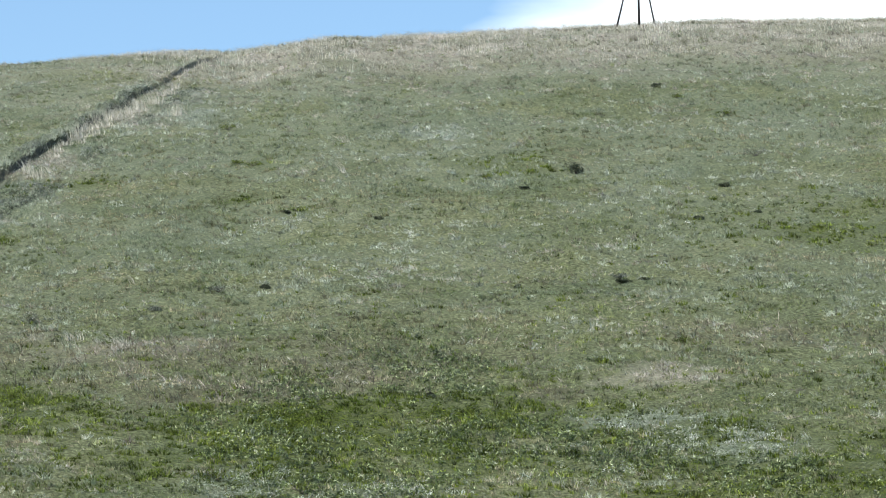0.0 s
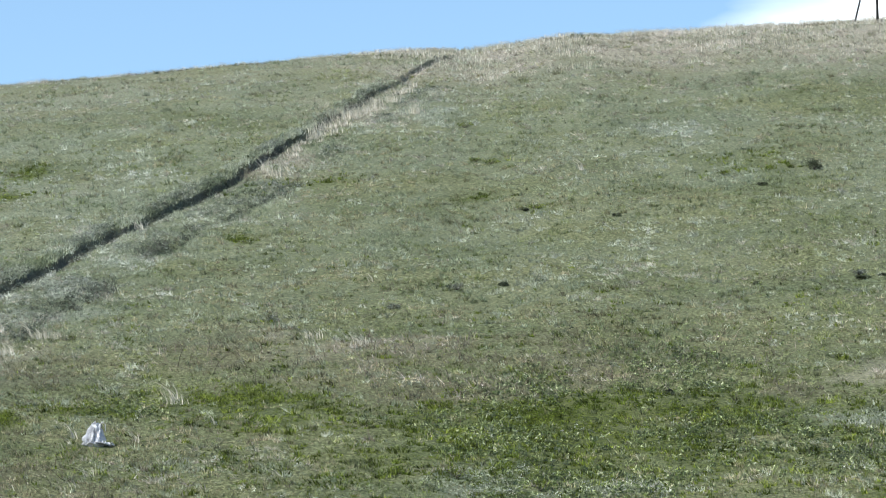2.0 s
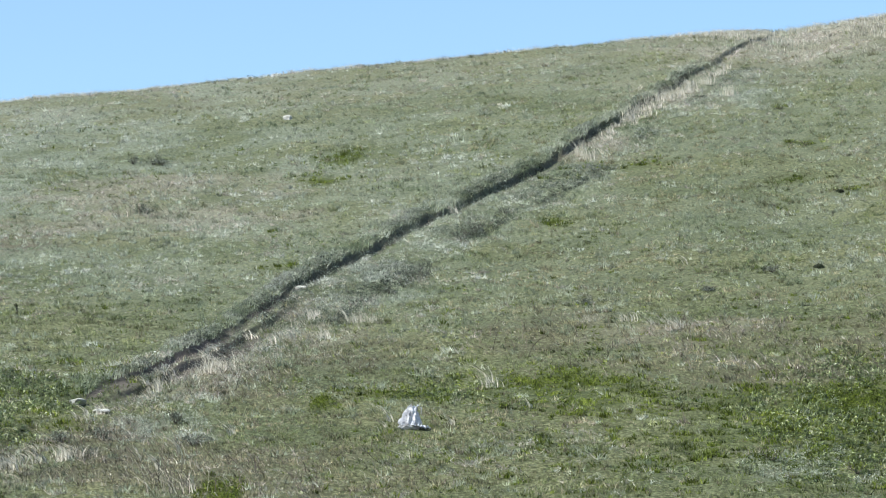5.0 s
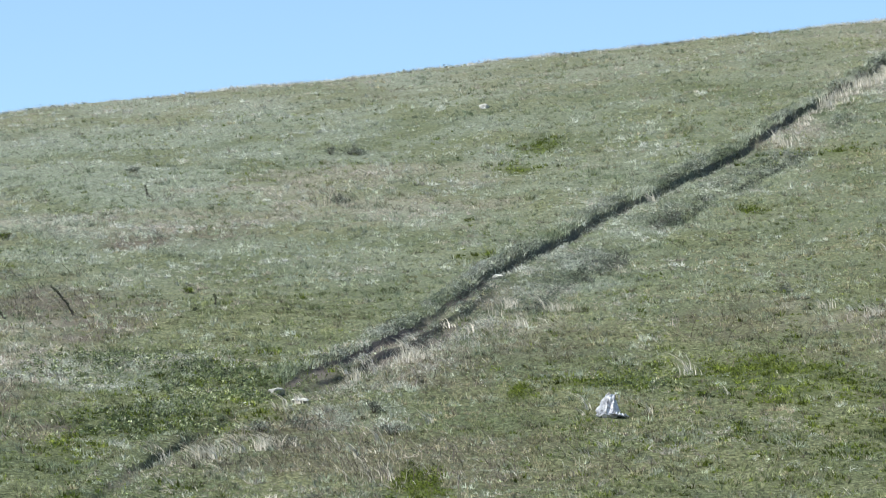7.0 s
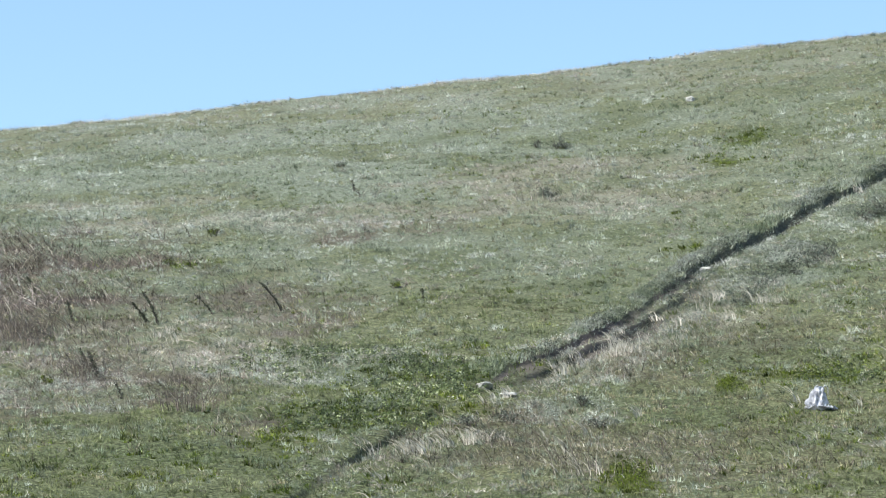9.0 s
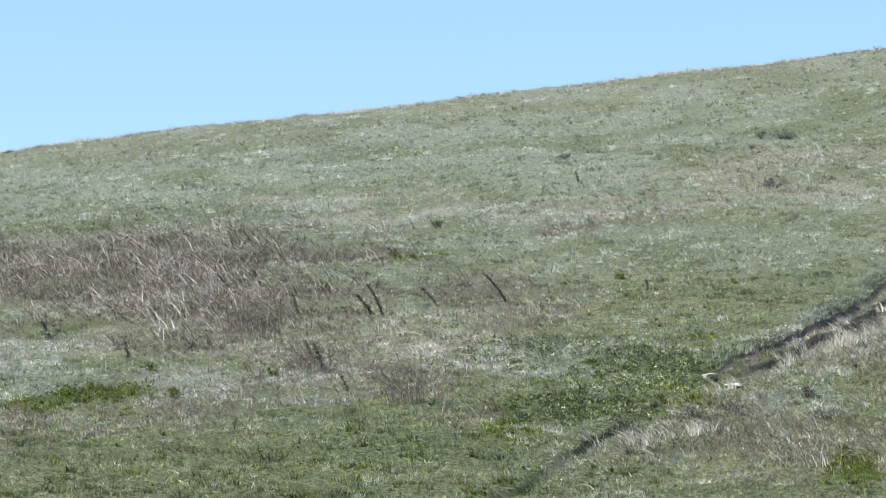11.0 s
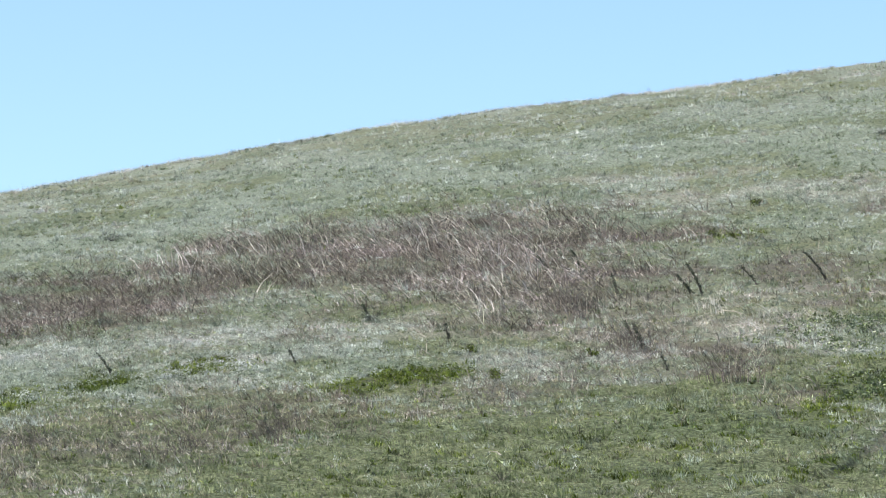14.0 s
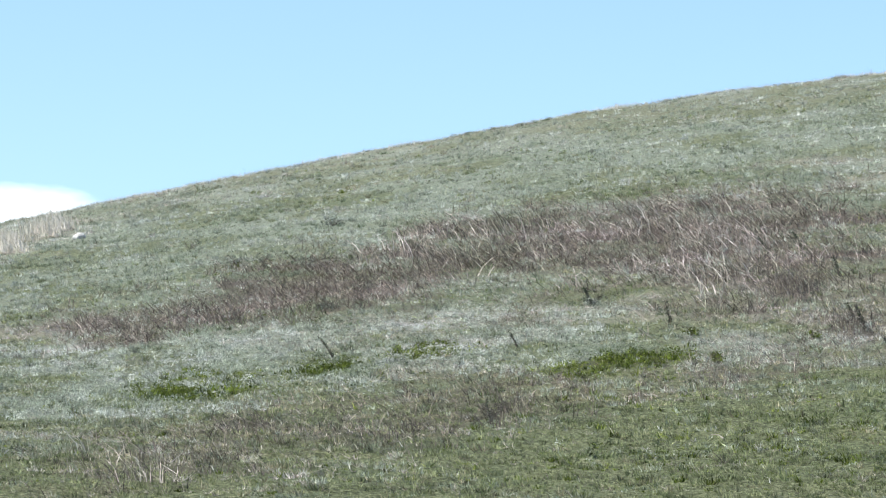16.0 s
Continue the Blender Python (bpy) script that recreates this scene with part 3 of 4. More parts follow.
STALKS = [
    (-10.11, 64.92, 0.22, 0.05, 2.4), (-8.48, 60.61, 0.25, 0.07, 2.5), (-8.19, 82.54, 0.2, 0.03, 2.9), (-4.34, 67.76, 0.3, 0.14, 3.6), (-10.37, 83.91, 0.25, 0.1, 2.6), (-13.75, 79.37, 0.3, 0.1, 2.7),
    (-14.71, 79.2, 0.28, 0.06, 2.4), (-6.21, 75.95, 0.5, 0.08, 2.7), (-6.75, 77.36, 0.4, 0.06, 2.8), (-12.74, 59.4, 0.35, 0.15, 2.5), (4.96, 84.86, 0.3, 0.08, 3.3), (-1.44, 65.38, 0.3, 0.12, 3.7),
    (-0.74, 65.35, 0.3, 0.14, 2.3), (-1.47, 65.28, 0.35, 0.13, 3.3), (-2.04, 63.92, 0.3, 0.1, 2.5), (-1.66, 62.78, 0.3, 0.09, 2.4), (-1.28, 64.44, 0.35, 0.17, 3.7), (-2.37, 59.55, 0.3, 0.1, 2.7),
]
WEEDS_A = [
    (-4.9, 79.55, 0.62, -0.75, 1), (-7.17, 78.52, 0.62, -0.5, 1), (-7.39, 78.75, 0.42, -0.8, 1), (-7.71, 72.49, 0.42, -0.35, 0.4), (-7.88, 72.83, 0.4, -0.3, 0.4), (-13.1, 76.13, 0.35, -0.4, 1),
    (-11.22, 73.5, 0.38, -0.25, 0.3), (-12.21, 62.16, 0.35, -0.2, 0.3), (-9.92, 82.15, 0.4, -0.5, 0.7), (-7.61, 72, 0.4, -0.3, 0.3), (-13.48, 70.88, 0.3, -0.5, 0.2), (-6.93, 69.71, 0.3, -0.5, 0.2),
]
WEEDS_B = [
    (-4.25, 95.15, 0.3, -0.2, 0.2), (-16.51, 70.03, 0.45, -0.7, 0.3), (-2.24, 80.77, 0.25, -0.2, 0.2), (-8.8, 78.76, 0.45, -0.3, 0.6), (-6.2, 79.3, 0.4, -0.9, 0.3), (-10.5, 81.6, 0.4, -0.6, 0.5),
]



def grown(places, x, y):
    """How strongly the patches of one plant cover a spot, with ragged edges."""
    n1, n2 = 2.4 * (fbm(x, y, 1.1, 41) - 0.5), 2.4 * (fbm(x, y, 1.4, 44) - 0.5)
    w = np.zeros(x.shape)
    for px, py, hx, hy in places:
        q = ((x - px) / hx + n1) ** 2 + ((y - py) / hy + n2) ** 2
        near = q < 5
        w[near] = np.maximum(w[near], np.exp(-0.75 * q[near] ** 1.6))
    return w * (0.3 + 0.7 * smooth((fbm(x, y, 1.0, 47) - 0.29) / 0.2))


ground = build_ground()
RNG = np.random.default_rng(7)


def spots(count, over=1.05, near=0.78):
    """Spots all over the slope, closer together the nearer they are."""
    a = RNG.uniform(-19, 19, count)
    far, up = crest(a)
    low = np.radians(3.9)
    e = RNG.uniform(0, 1, count) ** near
    u = np.where(e < 0.96, 1 - np.maximum(1 - e / 0.96, 0) ** (1 / 1.5), 1 + (over - 1) * (e - 0.96) / 0.04)
    r = (FOOT - 2) + u * (far - FOOT + 2)
    a = np.radians(a)
    return -np.sin(a) * r, np.cos(a) * r


def strips(name, material, x, y, z, high, wide, lean, bow, label, category, tone=None):
    """Blades or stems that taper to a point: one triangle each, or three where they bow over."""
    n = len(x)
    turn = RNG.uniform(0, 2 * np.pi, n)
    cx, cy = np.cos(turn) * wide / 2, np.sin(turn) * wide / 2
    lx, ly = lean[0] * high, lean[1] * high
    foot = np.stack([x, y, z - 0.012], -1)
    side = np.stack([cx, cy, 0 * cx], -1)
    tip = foot + np.stack([lx, ly, high], -1)
    if not bow:
        co = np.stack([foot - side, foot + side, tip], 1).reshape(-1, 3)
        faces = np.arange(3 * n).reshape(-1, 3)
    else:
        knee = foot + np.stack([lx * 0.25, ly * 0.25, high * 0.62], -1)
        tip = foot + np.stack([lx * (1 + bow), ly * (1 + bow), high * (1 - 0.25 * bow)], -1)
        co = np.stack([foot - side, foot + side, knee - side * 0.75, knee + side * 0.75, tip], 1).reshape(-1, 3)
        k = 5 * np.arange(n)[:, None]
        faces = np.stack([k + [0, 1, 3], k + [0, 3, 2], k + [2, 3, 4]], 1).reshape(-1, 3)
    me = mesh_from(name, co, faces, material)
    if tone is not None:
        me.attributes.new("tone", "FLOAT", "POINT").data.foreach_set("value", np.repeat(tone, len(co) // n).astype(np.float32))
    return tagged(new(name, me), label, category, kind="stuff")


def leaves(x, y, z, spread, high, size, each):
    """Vertices and faces of leafy clumps: small leaves at all angles in low domes."""
    n = len(x)
    way = RNG.normal(size=(n, each, 3))
    way[..., 2] = np.abs(way[..., 2]) * 0.9 + 0.1
    way /= np.linalg.norm(way, axis=-1, keepdims=True)
    out = RNG.uniform(0.25, 1, (n, each, 1)) ** 0.6
    mid = way * out * np.stack([spread, spread, high], -1)[:, None, :] + np.stack([x, y, z], -1)[:, None, :]
    s = np.broadcast_to(np.asarray(size), (n,))[:, None, None] * RNG.uniform(0.6, 1.4, (n, each, 1))
    p = RNG.normal(size=(n, each, 3))
    p /= np.linalg.norm(p, axis=-1, keepdims=True)
    q = np.cross(p, RNG.normal(size=(n, each, 3)))
    q /= np.linalg.norm(q, axis=-1, keepdims=True)
    co = np.stack([mid - p * s * 0.5 - q * s * 0.22, mid - p * s * 0.5 + q * s * 0.22, mid + p * s * 0.6], 2).reshape(-1, 3)
    return co, np.arange(len(co)).reshape(-1, 3)


def plant_all():
    # hummocks of growth first, then their tufts and some between, then the blades, which fan out from the root of each
    each, brood, loose_ones = 11, 4, 64000
    mx, my = spots(30000)
    mounds = len(mx)
    x0, y0 = spots(loose_ones, 1.0, 0.92)
    off = RNG.normal(0, 1, (2, mounds * brood))
    many = lambda a, k: np.repeat(a, k)
    spread = many(RNG.uniform(0.06, 0.16, mounds), brood)
    x, y = np.concatenate([many(mx, brood) + off[0] * spread, x0]), np.concatenate([many(my, brood) + off[1] * spread, y0])
    count = len(x)
    strong = many(np.exp(RNG.normal(0.08, 0.32, mounds)), brood) * (1.15 - 0.22 * np.minimum(np.hypot(*off), 2))
    vigour = np.concatenate([strong, np.full(loose_ones, 0.7)]) * np.exp(RNG.normal(0, 0.25, count))
    choice = np.concatenate([many(RNG.uniform(0, 1, mounds), brood), RNG.uniform(0, 1, loose_ones)])
    tone = np.concatenate([many(RNG.normal(0.0, 0.25, mounds), brood), np.full(loose_ones, -0.06)]) + RNG.normal(0, 0.17, count)
    d, s = track(x, y)
    on = (s > 0.5)
    lush = np.maximum(np.where((x > 3) & (y < 78), 0.75, 0.3) * grown(LUSH + LUSH_SMALL, x, y), grown(LUSH_SPOTS, x, y))
    sage, meadow = grown(SAGE + SAGE_MORE, x, y), grown(MEADOW, x, y)
    thick, brown, straw = grown(THICKET + THICKET_MORE, x, y), grown(BROWN + BROWN_MORE, x, y), grown(STRAW + STRAW_MORE, x, y)
    rim = on * np.exp(-((d - 0.3) / 0.3) ** 2) * smooth((s - 12) / 6)
    strawy = on * np.exp(-((d + 0.62) / 0.5) ** 2) * (smooth((s - 44) / 4) * (1 - smooth((s - 60) / 5)) + 0.2 * np.exp(-((s - 22) / 3.5) ** 2) + 0.5 * np.exp(-((s - 8) / 2.5) ** 2))
    strawy = np.maximum(strawy, on * np.exp(-((d + 1.3) / 0.4) ** 2) * np.exp(-((s - 22) / 5) ** 2))
    verge = on * smooth((-0.35 - d) / 0.3) * (1 - smooth((-d - 2.0) / 0.8)) * smooth((s - 10) / 6)
    g, dry = fbm(x, y, 8.0, 21), fbm(x, y, 5.0, 31)
    streak = fbm(x, y * 0.6, 1.1, 35)
    thin_out = 1 - 0.9 * np.clip(thick, 0, 1)
    far, _ = crest(np.degrees(np.arctan2(-x, y)))
    up_slope = (np.hypot(x, y) - FOOT) / (far - FOOT)
    fringe = smooth((up_slope - 0.74) / 0.2) * (0.25 + 2.2 * smooth((x - 14) / 6))
    thin_out = thin_out * (1 - 0.6 * lush) * (1 - 0.6 * sage)
    lane = on * np.exp(-((d - 1.5) / 0.9) ** 2) * smooth((s - 16) / 6) * (1 - smooth((s - 50) / 10))
    w_green = thin_out * np.clip(0.42 + 3.0 * (g - 0.5) + 2.2 * lush + 4.0 * (streak - 0.5) + 0.7 * lane + 0.4 * meadow, 0.04, 3)
    w_grey = thin_out * np.clip(0.62 - 2.0 * (g - 0.5) - 2.8 * (streak - 0.5) + 0.7 * sage + 1.0 * rim + 0.8 * verge + 0.5 * brown, 0.05, 3)
    w_straw = (1 - 0.55 * meadow) * np.clip(1.5 * (dry - 0.53) + 0.12 * smooth((up_slope - 0.3) / 0.5) + 2.6 * straw + 2.6 * fringe + 1.6 * strawy + 0.22 * verge + 0.15 * thick + 0.6 * brown, 0.012, 5)
    w_lush = np.clip(0.012 + 11.0 * lush * (0.25 + 1.1 * smooth((fbm(x, y, 0.7, 48) - 0.35) / 0.25)) + 0.25 * (g - 0.62), 0.0, 9)
    near_side = smooth((x - 3) / 2) * (1 - smooth((y - 76) / 4))
    # around the sage; the share growing up the slope paints in aerial haze
    w_sage = (3.0 - 0.8 * near_side + 2.0 * smooth((-5 - x) / 4)) * sage + (0.28 + 2.8 * smooth((10 - x) / 18)) * smooth((up_slope - 0.3) / 0.45) * (0.3 + 1.4 * smooth((vnoise(x, y, 2.3, 57) - 0.3) / 0.4))
    w_twig = np.clip(1.3 * thick + np.where(x > 0, 0.2, 0.5) * brown + 0.02, 0, 3)
    open_soil = bareness(x, y) * 1.05
    clump = 0.6 + 0.8 * fbm(x, y, 0.5, 51)
    # taller growth along the crest, the verge and the rim
    tall = clump * vigour * (1 + 0.25 * smooth((up_slope - 0.25) / 0.6)) * (1 + 0.45 * rim + 0.35 * verge + 0.3 * straw + 0.7 * strawy + 0.2 * fringe)
    tall = np.minimum(tall, 1.5 + 0.25 * np.tanh(tall - 1.5))
    # greener and warmer at the foot of the slope, paler above
    foot = 1 - smooth(up_slope / 0.55)
    w_grey, w_green, w_straw = w_grey * (1 - 0.75 * foot), w_green * (1 + 0.35 * foot), w_straw + 0.03 * foot
    w_lush = w_lush + 0.55 * foot * smooth((x - 2) / 6)
    w_green = w_green * (1 - 0.65 * smooth((up_slope - 0.3) / 0.4) * smooth((12 - x) / 14)) * (1 - 0.6 * smooth((up_slope - 0.75) / 0.2))
    # the sward at the foot is closer and greener
    sward = meadow * (1 - smooth((y - 68) / 6))
    w_green, w_lush = w_green + 0.8 * sward, w_lush + 0.3 * sward
    w_grey, w_straw, w_sage = w_grey * (1 - 0.7 * sward), w_straw * (1 - 0.9 * sward), w_sage * (1 - 0.8 * sward)
    w_olive = 0.1 + 0.3 * foot * smooth((x + 1) / 3) + np.where(x > -1, 2.6, 1.0) * brown + 1.2 * smooth((fbm(x, y * 0.7, 3.4, 58) - 0.56) / 0.12) * smooth((x + 3) / 6) * (1 - 0.6 * smooth((up_slope - 0.5) / 0.3))
    edges = np.cumsum([w_green, w_grey, w_straw, w_lush, w_twig, w_sage, w_olive], 0)
    kinds = (choice * edges[-1] > edges).sum(0)
    stray_kinds = (RNG.uniform(0, 1, count) * edges[-1] > edges).sum(0)
    tone = np.clip((tone + 0.6 * (fbm(x, y, 0.4, 54) - 0.5)) * (1 - 0.35 * smooth((up_slope - 0.3) / 0.4)), -0.6, 0.4)
    # the blades
    n = count * each
    way, out = RNG.uniform(0, 2 * np.pi, n), RNG.uniform(0, 1, n) ** 0.7
    reach = many(0.02 + 0.03 * vigour, each) * out
    bx, by = many(x, each) + np.cos(way) * reach, many(y, each) + np.sin(way) * reach
    kinds = np.where(RNG.uniform(0, 1, n) < 0.12, many(stray_kinds, each), many(kinds, each))
    keep = RNG.uniform(0, 1, n) > many(open_soil, each)
    tall, tone = many(tall, each) * (1.12 - 0.35 * out), many(tone, each)
    z = ground_z(bx, by)
    wind = (-0.35, -0.05)
    table = (("short_grass", M_GREEN, 0.028, 0.085, 0.010, 0.022, 0, "short green grass over the slope", "grass"),
             ("dry_grass", M_GREY, 0.03, 0.095, 0.010, 0.022, 0, "short grey-green drying grass over the slope", "grass"),
             ("straw_grass", M_STRAW, 0.03, 0.095, 0.010, 0.019, 0, "pale dry straw bent over by the wind", "grass"),
             ("lush_grass", M_LUSH, 0.035, 0.085, 0.018, 0.034, 0, "lush bright green grass in patches", "grass"),
             ("dead_stems", M_TWIG, 0.05, 0.17, 0.007, 0.013, 0, "thin brown dead stems among the grass", "dead stems"),
             ("silvery_grass", M_SAGE, 0.03, 0.085, 0.010, 0.022, 0, "silvery pale grass around the sage, and up the slope in place of haze", "grass"),
             ("withered_grass", M_OLIVE, 0.03, 0.09, 0.010, 0.021, 0, "withered olive-brown grass in drifts", "grass"))
    for k, (name, material, low, top, thin, wide, bow, label, category) in enumerate(table):
        on_k = np.nonzero((kinds == k) & keep)[0]
        m = len(on_k)
        loose = 0.95 if material is M_STRAW else 0.42
        fan = 0.5 * out[on_k]
        lean = (wind[0] * loose + fan * np.cos(way[on_k]) + RNG.normal(0, loose, m), wind[1] + fan * np.sin(way[on_k]) + RNG.normal(0, loose * 0.8, m))
        strips(name, material, bx[on_k], by[on_k], z[on_k], RNG.uniform(low, top, m) * tall[on_k], RNG.uniform(thin, wide, m), lean, bow, label, category, tone[on_k])


plant_all()


def clumps(name, material, count, places, base, spread, high, size, each, label, category):
    """Low leafy clumps where that plant grows."""
    x, y = spots(count, 1.0)
    w = np.clip(grown(places, x, y) + base * smooth((fbm(x, y, 3.0, 61) - 0.55) / 0.15), 0, 1)
    d, s = track(x, y)
    if name == "sage_clumps":
        w = np.maximum(w, 0.5 * (s > 0.5) * smooth((s - 12) / 6) * (np.exp(-((d - 0.25) / 0.25) ** 2) + smooth((-0.5 - d) / 0.3) * (1 - smooth((-d - 2.0) / 0.5))))
    keep = (RNG.uniform(0, 1, count) < w) & (bareness(x, y) < 0.4)
    x, y = x[keep], y[keep]
    m = len(x)
    scale = RNG.uniform(0.6, 1.3, m)
    co, faces = leaves(x, y, ground_z(x, y), spread * scale, high * scale, size, each)
    me = mesh_from(name, co, faces, material)
    me.attributes.new("tone", "FLOAT", "POINT").data.foreach_set("value", np.repeat(RNG.normal(0, 0.2, m), 3 * each).astype(np.float32))
    return tagged(new(name, me), label, category, kind="stuff")


clumps("sage_clumps", M_SAGE, 60000, SAGE + SAGE_MORE, 0.10, 0.13, 0.13, 0.028, 26, "silvery grey sage clumps on the slope", "sage")
clumps("broad_herbs", M_HERB, 170000, LEAFY, 0.05, 0.09, 0.11, 0.048, 14, "dark green broad-leaved herbs with glossy leaves", "herbs")
clumps("herb_clumps", M_LUSH, 110000, LUSH_SPOTS, 0.02, 0.10, 0.14, 0.036, 20, "leafy bright green herbs in patches", "herbs")


def bank_grass(count):
    """Grass on the lip of the bank, hanging over the cut."""
    s = RNG.uniform(16, 60, count)
    way = np.concatenate([[0], np.cumsum(np.hypot(*np.diff(TRACK, axis=0).T))])
    x, y = np.interp(s, way, TRACK[:, 0]), np.interp(s, way, TRACK[:, 1])
    ax, ay = np.interp(s + 0.2, way, TRACK[:, 0]) - x, np.interp(s + 0.2, way, TRACK[:, 1]) - y
    size = np.hypot(ax, ay) + 1e-6
    off = RNG.uniform(0.02, 0.3, count) - wander(x, y)
    x, y = x - ay / size * off, y + ax / size * off
    high = RNG.uniform(0.05, 0.14, count) * (0.5 + vnoise(x, y, 0.6, 91))
    lean = (RNG.normal(0.15, 0.4, count), RNG.normal(-0.1, 0.4, count))
    strips("bank_grass", M_GREY, x, y, ground_z(x, y), high, RNG.uniform(0.01, 0.02, count), lean, 0.6, "grey grass hanging over the cut bank", "grass")


bank_grass(9000)


def bank_scrub(count, low, top, offset, spread, material, small=0.05, large=0.13, leaf=0.03):
    """Dusky scrub rooted in the face of the bank; its darkest leaves imitate shade."""
    s = RNG.uniform(low, top, count)
    s = s[vnoise(s, s * 0, 1.7, 95) > 0.38]
    way = np.concatenate([[0], np.cumsum(np.hypot(*np.diff(TRACK, axis=0).T))])
    x, y = np.interp(s, way, TRACK[:, 0]), np.interp(s, way, TRACK[:, 1])
    ax, ay = np.interp(s + 0.2, way, TRACK[:, 0]) - x, np.interp(s + 0.2, way, TRACK[:, 1]) - y
    size = np.hypot(ax, ay) + 1e-6
    off = offset + RNG.normal(0, spread, len(s)) - wander(x, y)
    x, y = x - ay / size * off, y + ax / size * off
    big = RNG.uniform(small, large, len(s))
    co, faces = leaves(x, y, ground_z(x, y), big, big * 1.1, leaf, 16)
    me = mesh_from("bank_scrub", co, faces, material)
    me.attributes.new("tone", "FLOAT", "POINT").data.foreach_set("value", np.repeat(RNG.normal(0, 0.22, len(x)), 48).astype(np.float32))
    tagged(new("bank_scrub", me), "dusky grey-green scrub along the cut bank", "scrub", kind="stuff")


# the darkest rows are shrubs that also paint the ditch's shadow line
bank_scrub(620, 17, 66, 0.02, 0.06, M_SAGESHADE)
bank_scrub(420, 26, 67, -0.1, 0.05, M_SAGESHADE, 0.06, 0.15)
bank_scrub(240, 26, 64, -0.14, 0.07, M_DUSKY, 0.05, 0.11)
bank_scrub(160, 18, 28, -0.46, 0.05, M_SAGESHADE)
bank_scrub(220, 18, 28, -0.3, 0.06, M_DUSTY, 0.06, 0.13)
bank_scrub(700, 24, 46, -1.75, 0.1, M_SAGESHADE)
bank_scrub(260, 45, 62, -1.35, 0.1, M_SAGESHADE)
bank_scrub(1500, 20, 50, 0.24, 0.1, M_DUSTY)
bank_scrub(620, 18, 66, 0.1, 0.06, M_DUSKY, 0.08, 0.19, 0.042)
bank_scrub(260, 24, 45, -1.5, 0.3, M_DUSKY, 0.08, 0.2, 0.042)
bank_scrub(1900, 21, 46, -1.2, 0.4, M_DUSTY)
bank_scrub(700, 44, 64, -1.5, 0.35, M_DUSTY)


def dark_weeds(count):
    """Small dark green weeds dotted over the slope, thickest along the track."""
    x, y = spots(count, 1.0)
    d, s = track(x, y)
    w = 0.16 + 0.2 * smooth((x - 15) / 6) + 0.8 * smooth((fbm(x, y, 5.0, 98) - 0.52) / 0.15) + 0.5 * (s > 10) * np.exp(-((d - 1.6) / 1.2) ** 2)
    keep = (RNG.uniform(0, 1, count) < w * (1 - grown(THICKET + THICKET_MORE, x, y)))
    x, y = x[keep], y[keep]
    big = RNG.uniform(0.028, 0.09, len(x)) * RNG.uniform(0.6, 1.2, len(x))
    co, faces = leaves(x, y, ground_z(x, y) + 0.02, big * 1.4, big * 1.2, 0.026, 9)
    tagged(new("dark_weeds", mesh_from("dark_weeds", co, faces, M_DARK)), "small dark green weeds dotted over the slope", "weeds", kind="stuff")


dark_weeds(15000)


def lying_stems(count):
    """Long bleached stems that the winter laid flat among the dry growth."""
    x, y = spots(count, 1.0)
    d, s = track(x, y)
    w = 0.03 + 0.6 * grown(BROWN + BROWN_MORE, x, y) + 0.35 * grown(STRAW + STRAW_MORE, x, y) + 0.4 * (s > 2) * (s < 45) * np.exp(-((d + 1.4) / 0.7) ** 2)
    keep = RNG.uniform(0, 1, count) < w
    x, y = x[keep], y[keep]
    m = len(x)
    turn = RNG.normal(2.9, 0.7, m)
    flat = RNG.uniform(1.2, 4.0, m)
    high = RNG.uniform(0.05, 0.13, m)
    strips("lying_stems", M_BLEACHED, x, y, ground_z(x, y) + 0.015, high, RNG.uniform(0.009, 0.018, m), (np.cos(turn) * flat * 0.6, np.sin(turn) * flat * 0.6), 0.4,
           "bleached stems lying flat in the dry growth", "dead stems")


lying_stems(15000)


def crest_grass(count):
    """Taller dry grass along the skyline."""
    a = RNG.uniform(-19, 19, count)
    far, _ = crest(a)
    r = FOOT + (far - FOOT) * 1.015 - 1.3 * RNG.uniform(0, 1, count) ** 1.6
    x, y = -np.sin(np.radians(a)) * r, np.cos(np.radians(a)) * r
    keep = RNG.uniform(0, 1, count) < 0.25 + 0.6 * smooth((fbm(x, y, 2.2, 88) - 0.42) / 0.2) + 0.3 * smooth((x - 14) / 5)
    x, y = x[keep], y[keep]
    m = len(x)
    strips("crest_grass", M_BLEACHED, x, y, ground_z(x, y), RNG.uniform(0.06, 0.17, m) * (0.5 + fbm(x, y, 0.9, 89)) * (1 + 0.4 * smooth((x - 14) / 5)), RNG.uniform(0.006, 0.013, m),
           (RNG.normal(-0.3, 0.4, m), RNG.normal(0, 0.4, m)), 0.4, "dry straw-coloured grass along the skyline", "grass")


crest_grass(36000)


def standing_straw(count):
    """Taller straw on the brow about the tripod, thinning out down the slope."""
    a = RNG.uniform(-19, -7.5, count)
    far, _ = crest(a)
    r = FOOT + (far - FOOT) * 1.01 - 11 * RNG.uniform(0, 1, count) ** 2.2
    x, y = -np.sin(np.radians(a)) * r, np.cos(np.radians(a)) * r
    keep = RNG.uniform(0, 1, count) < smooth((fbm(x, y, 1.4, 91) - 0.36) / 0.25) * smooth((x - 14.5) / 3)
    x, y = x[keep], y[keep]
    m = len(x)
    strips("standing_straw", M_BLEACHED, x, y, ground_z(x, y), RNG.uniform(0.08, 0.2, m) * (0.5 + fbm(x, y, 0.7, 92)), RNG.uniform(0.007, 0.015, m),
           (RNG.normal(-0.25, 0.35, m), RNG.normal(0, 0.35, m)), 0.4, "tall pale straw standing on the brow of the hill", "grass")


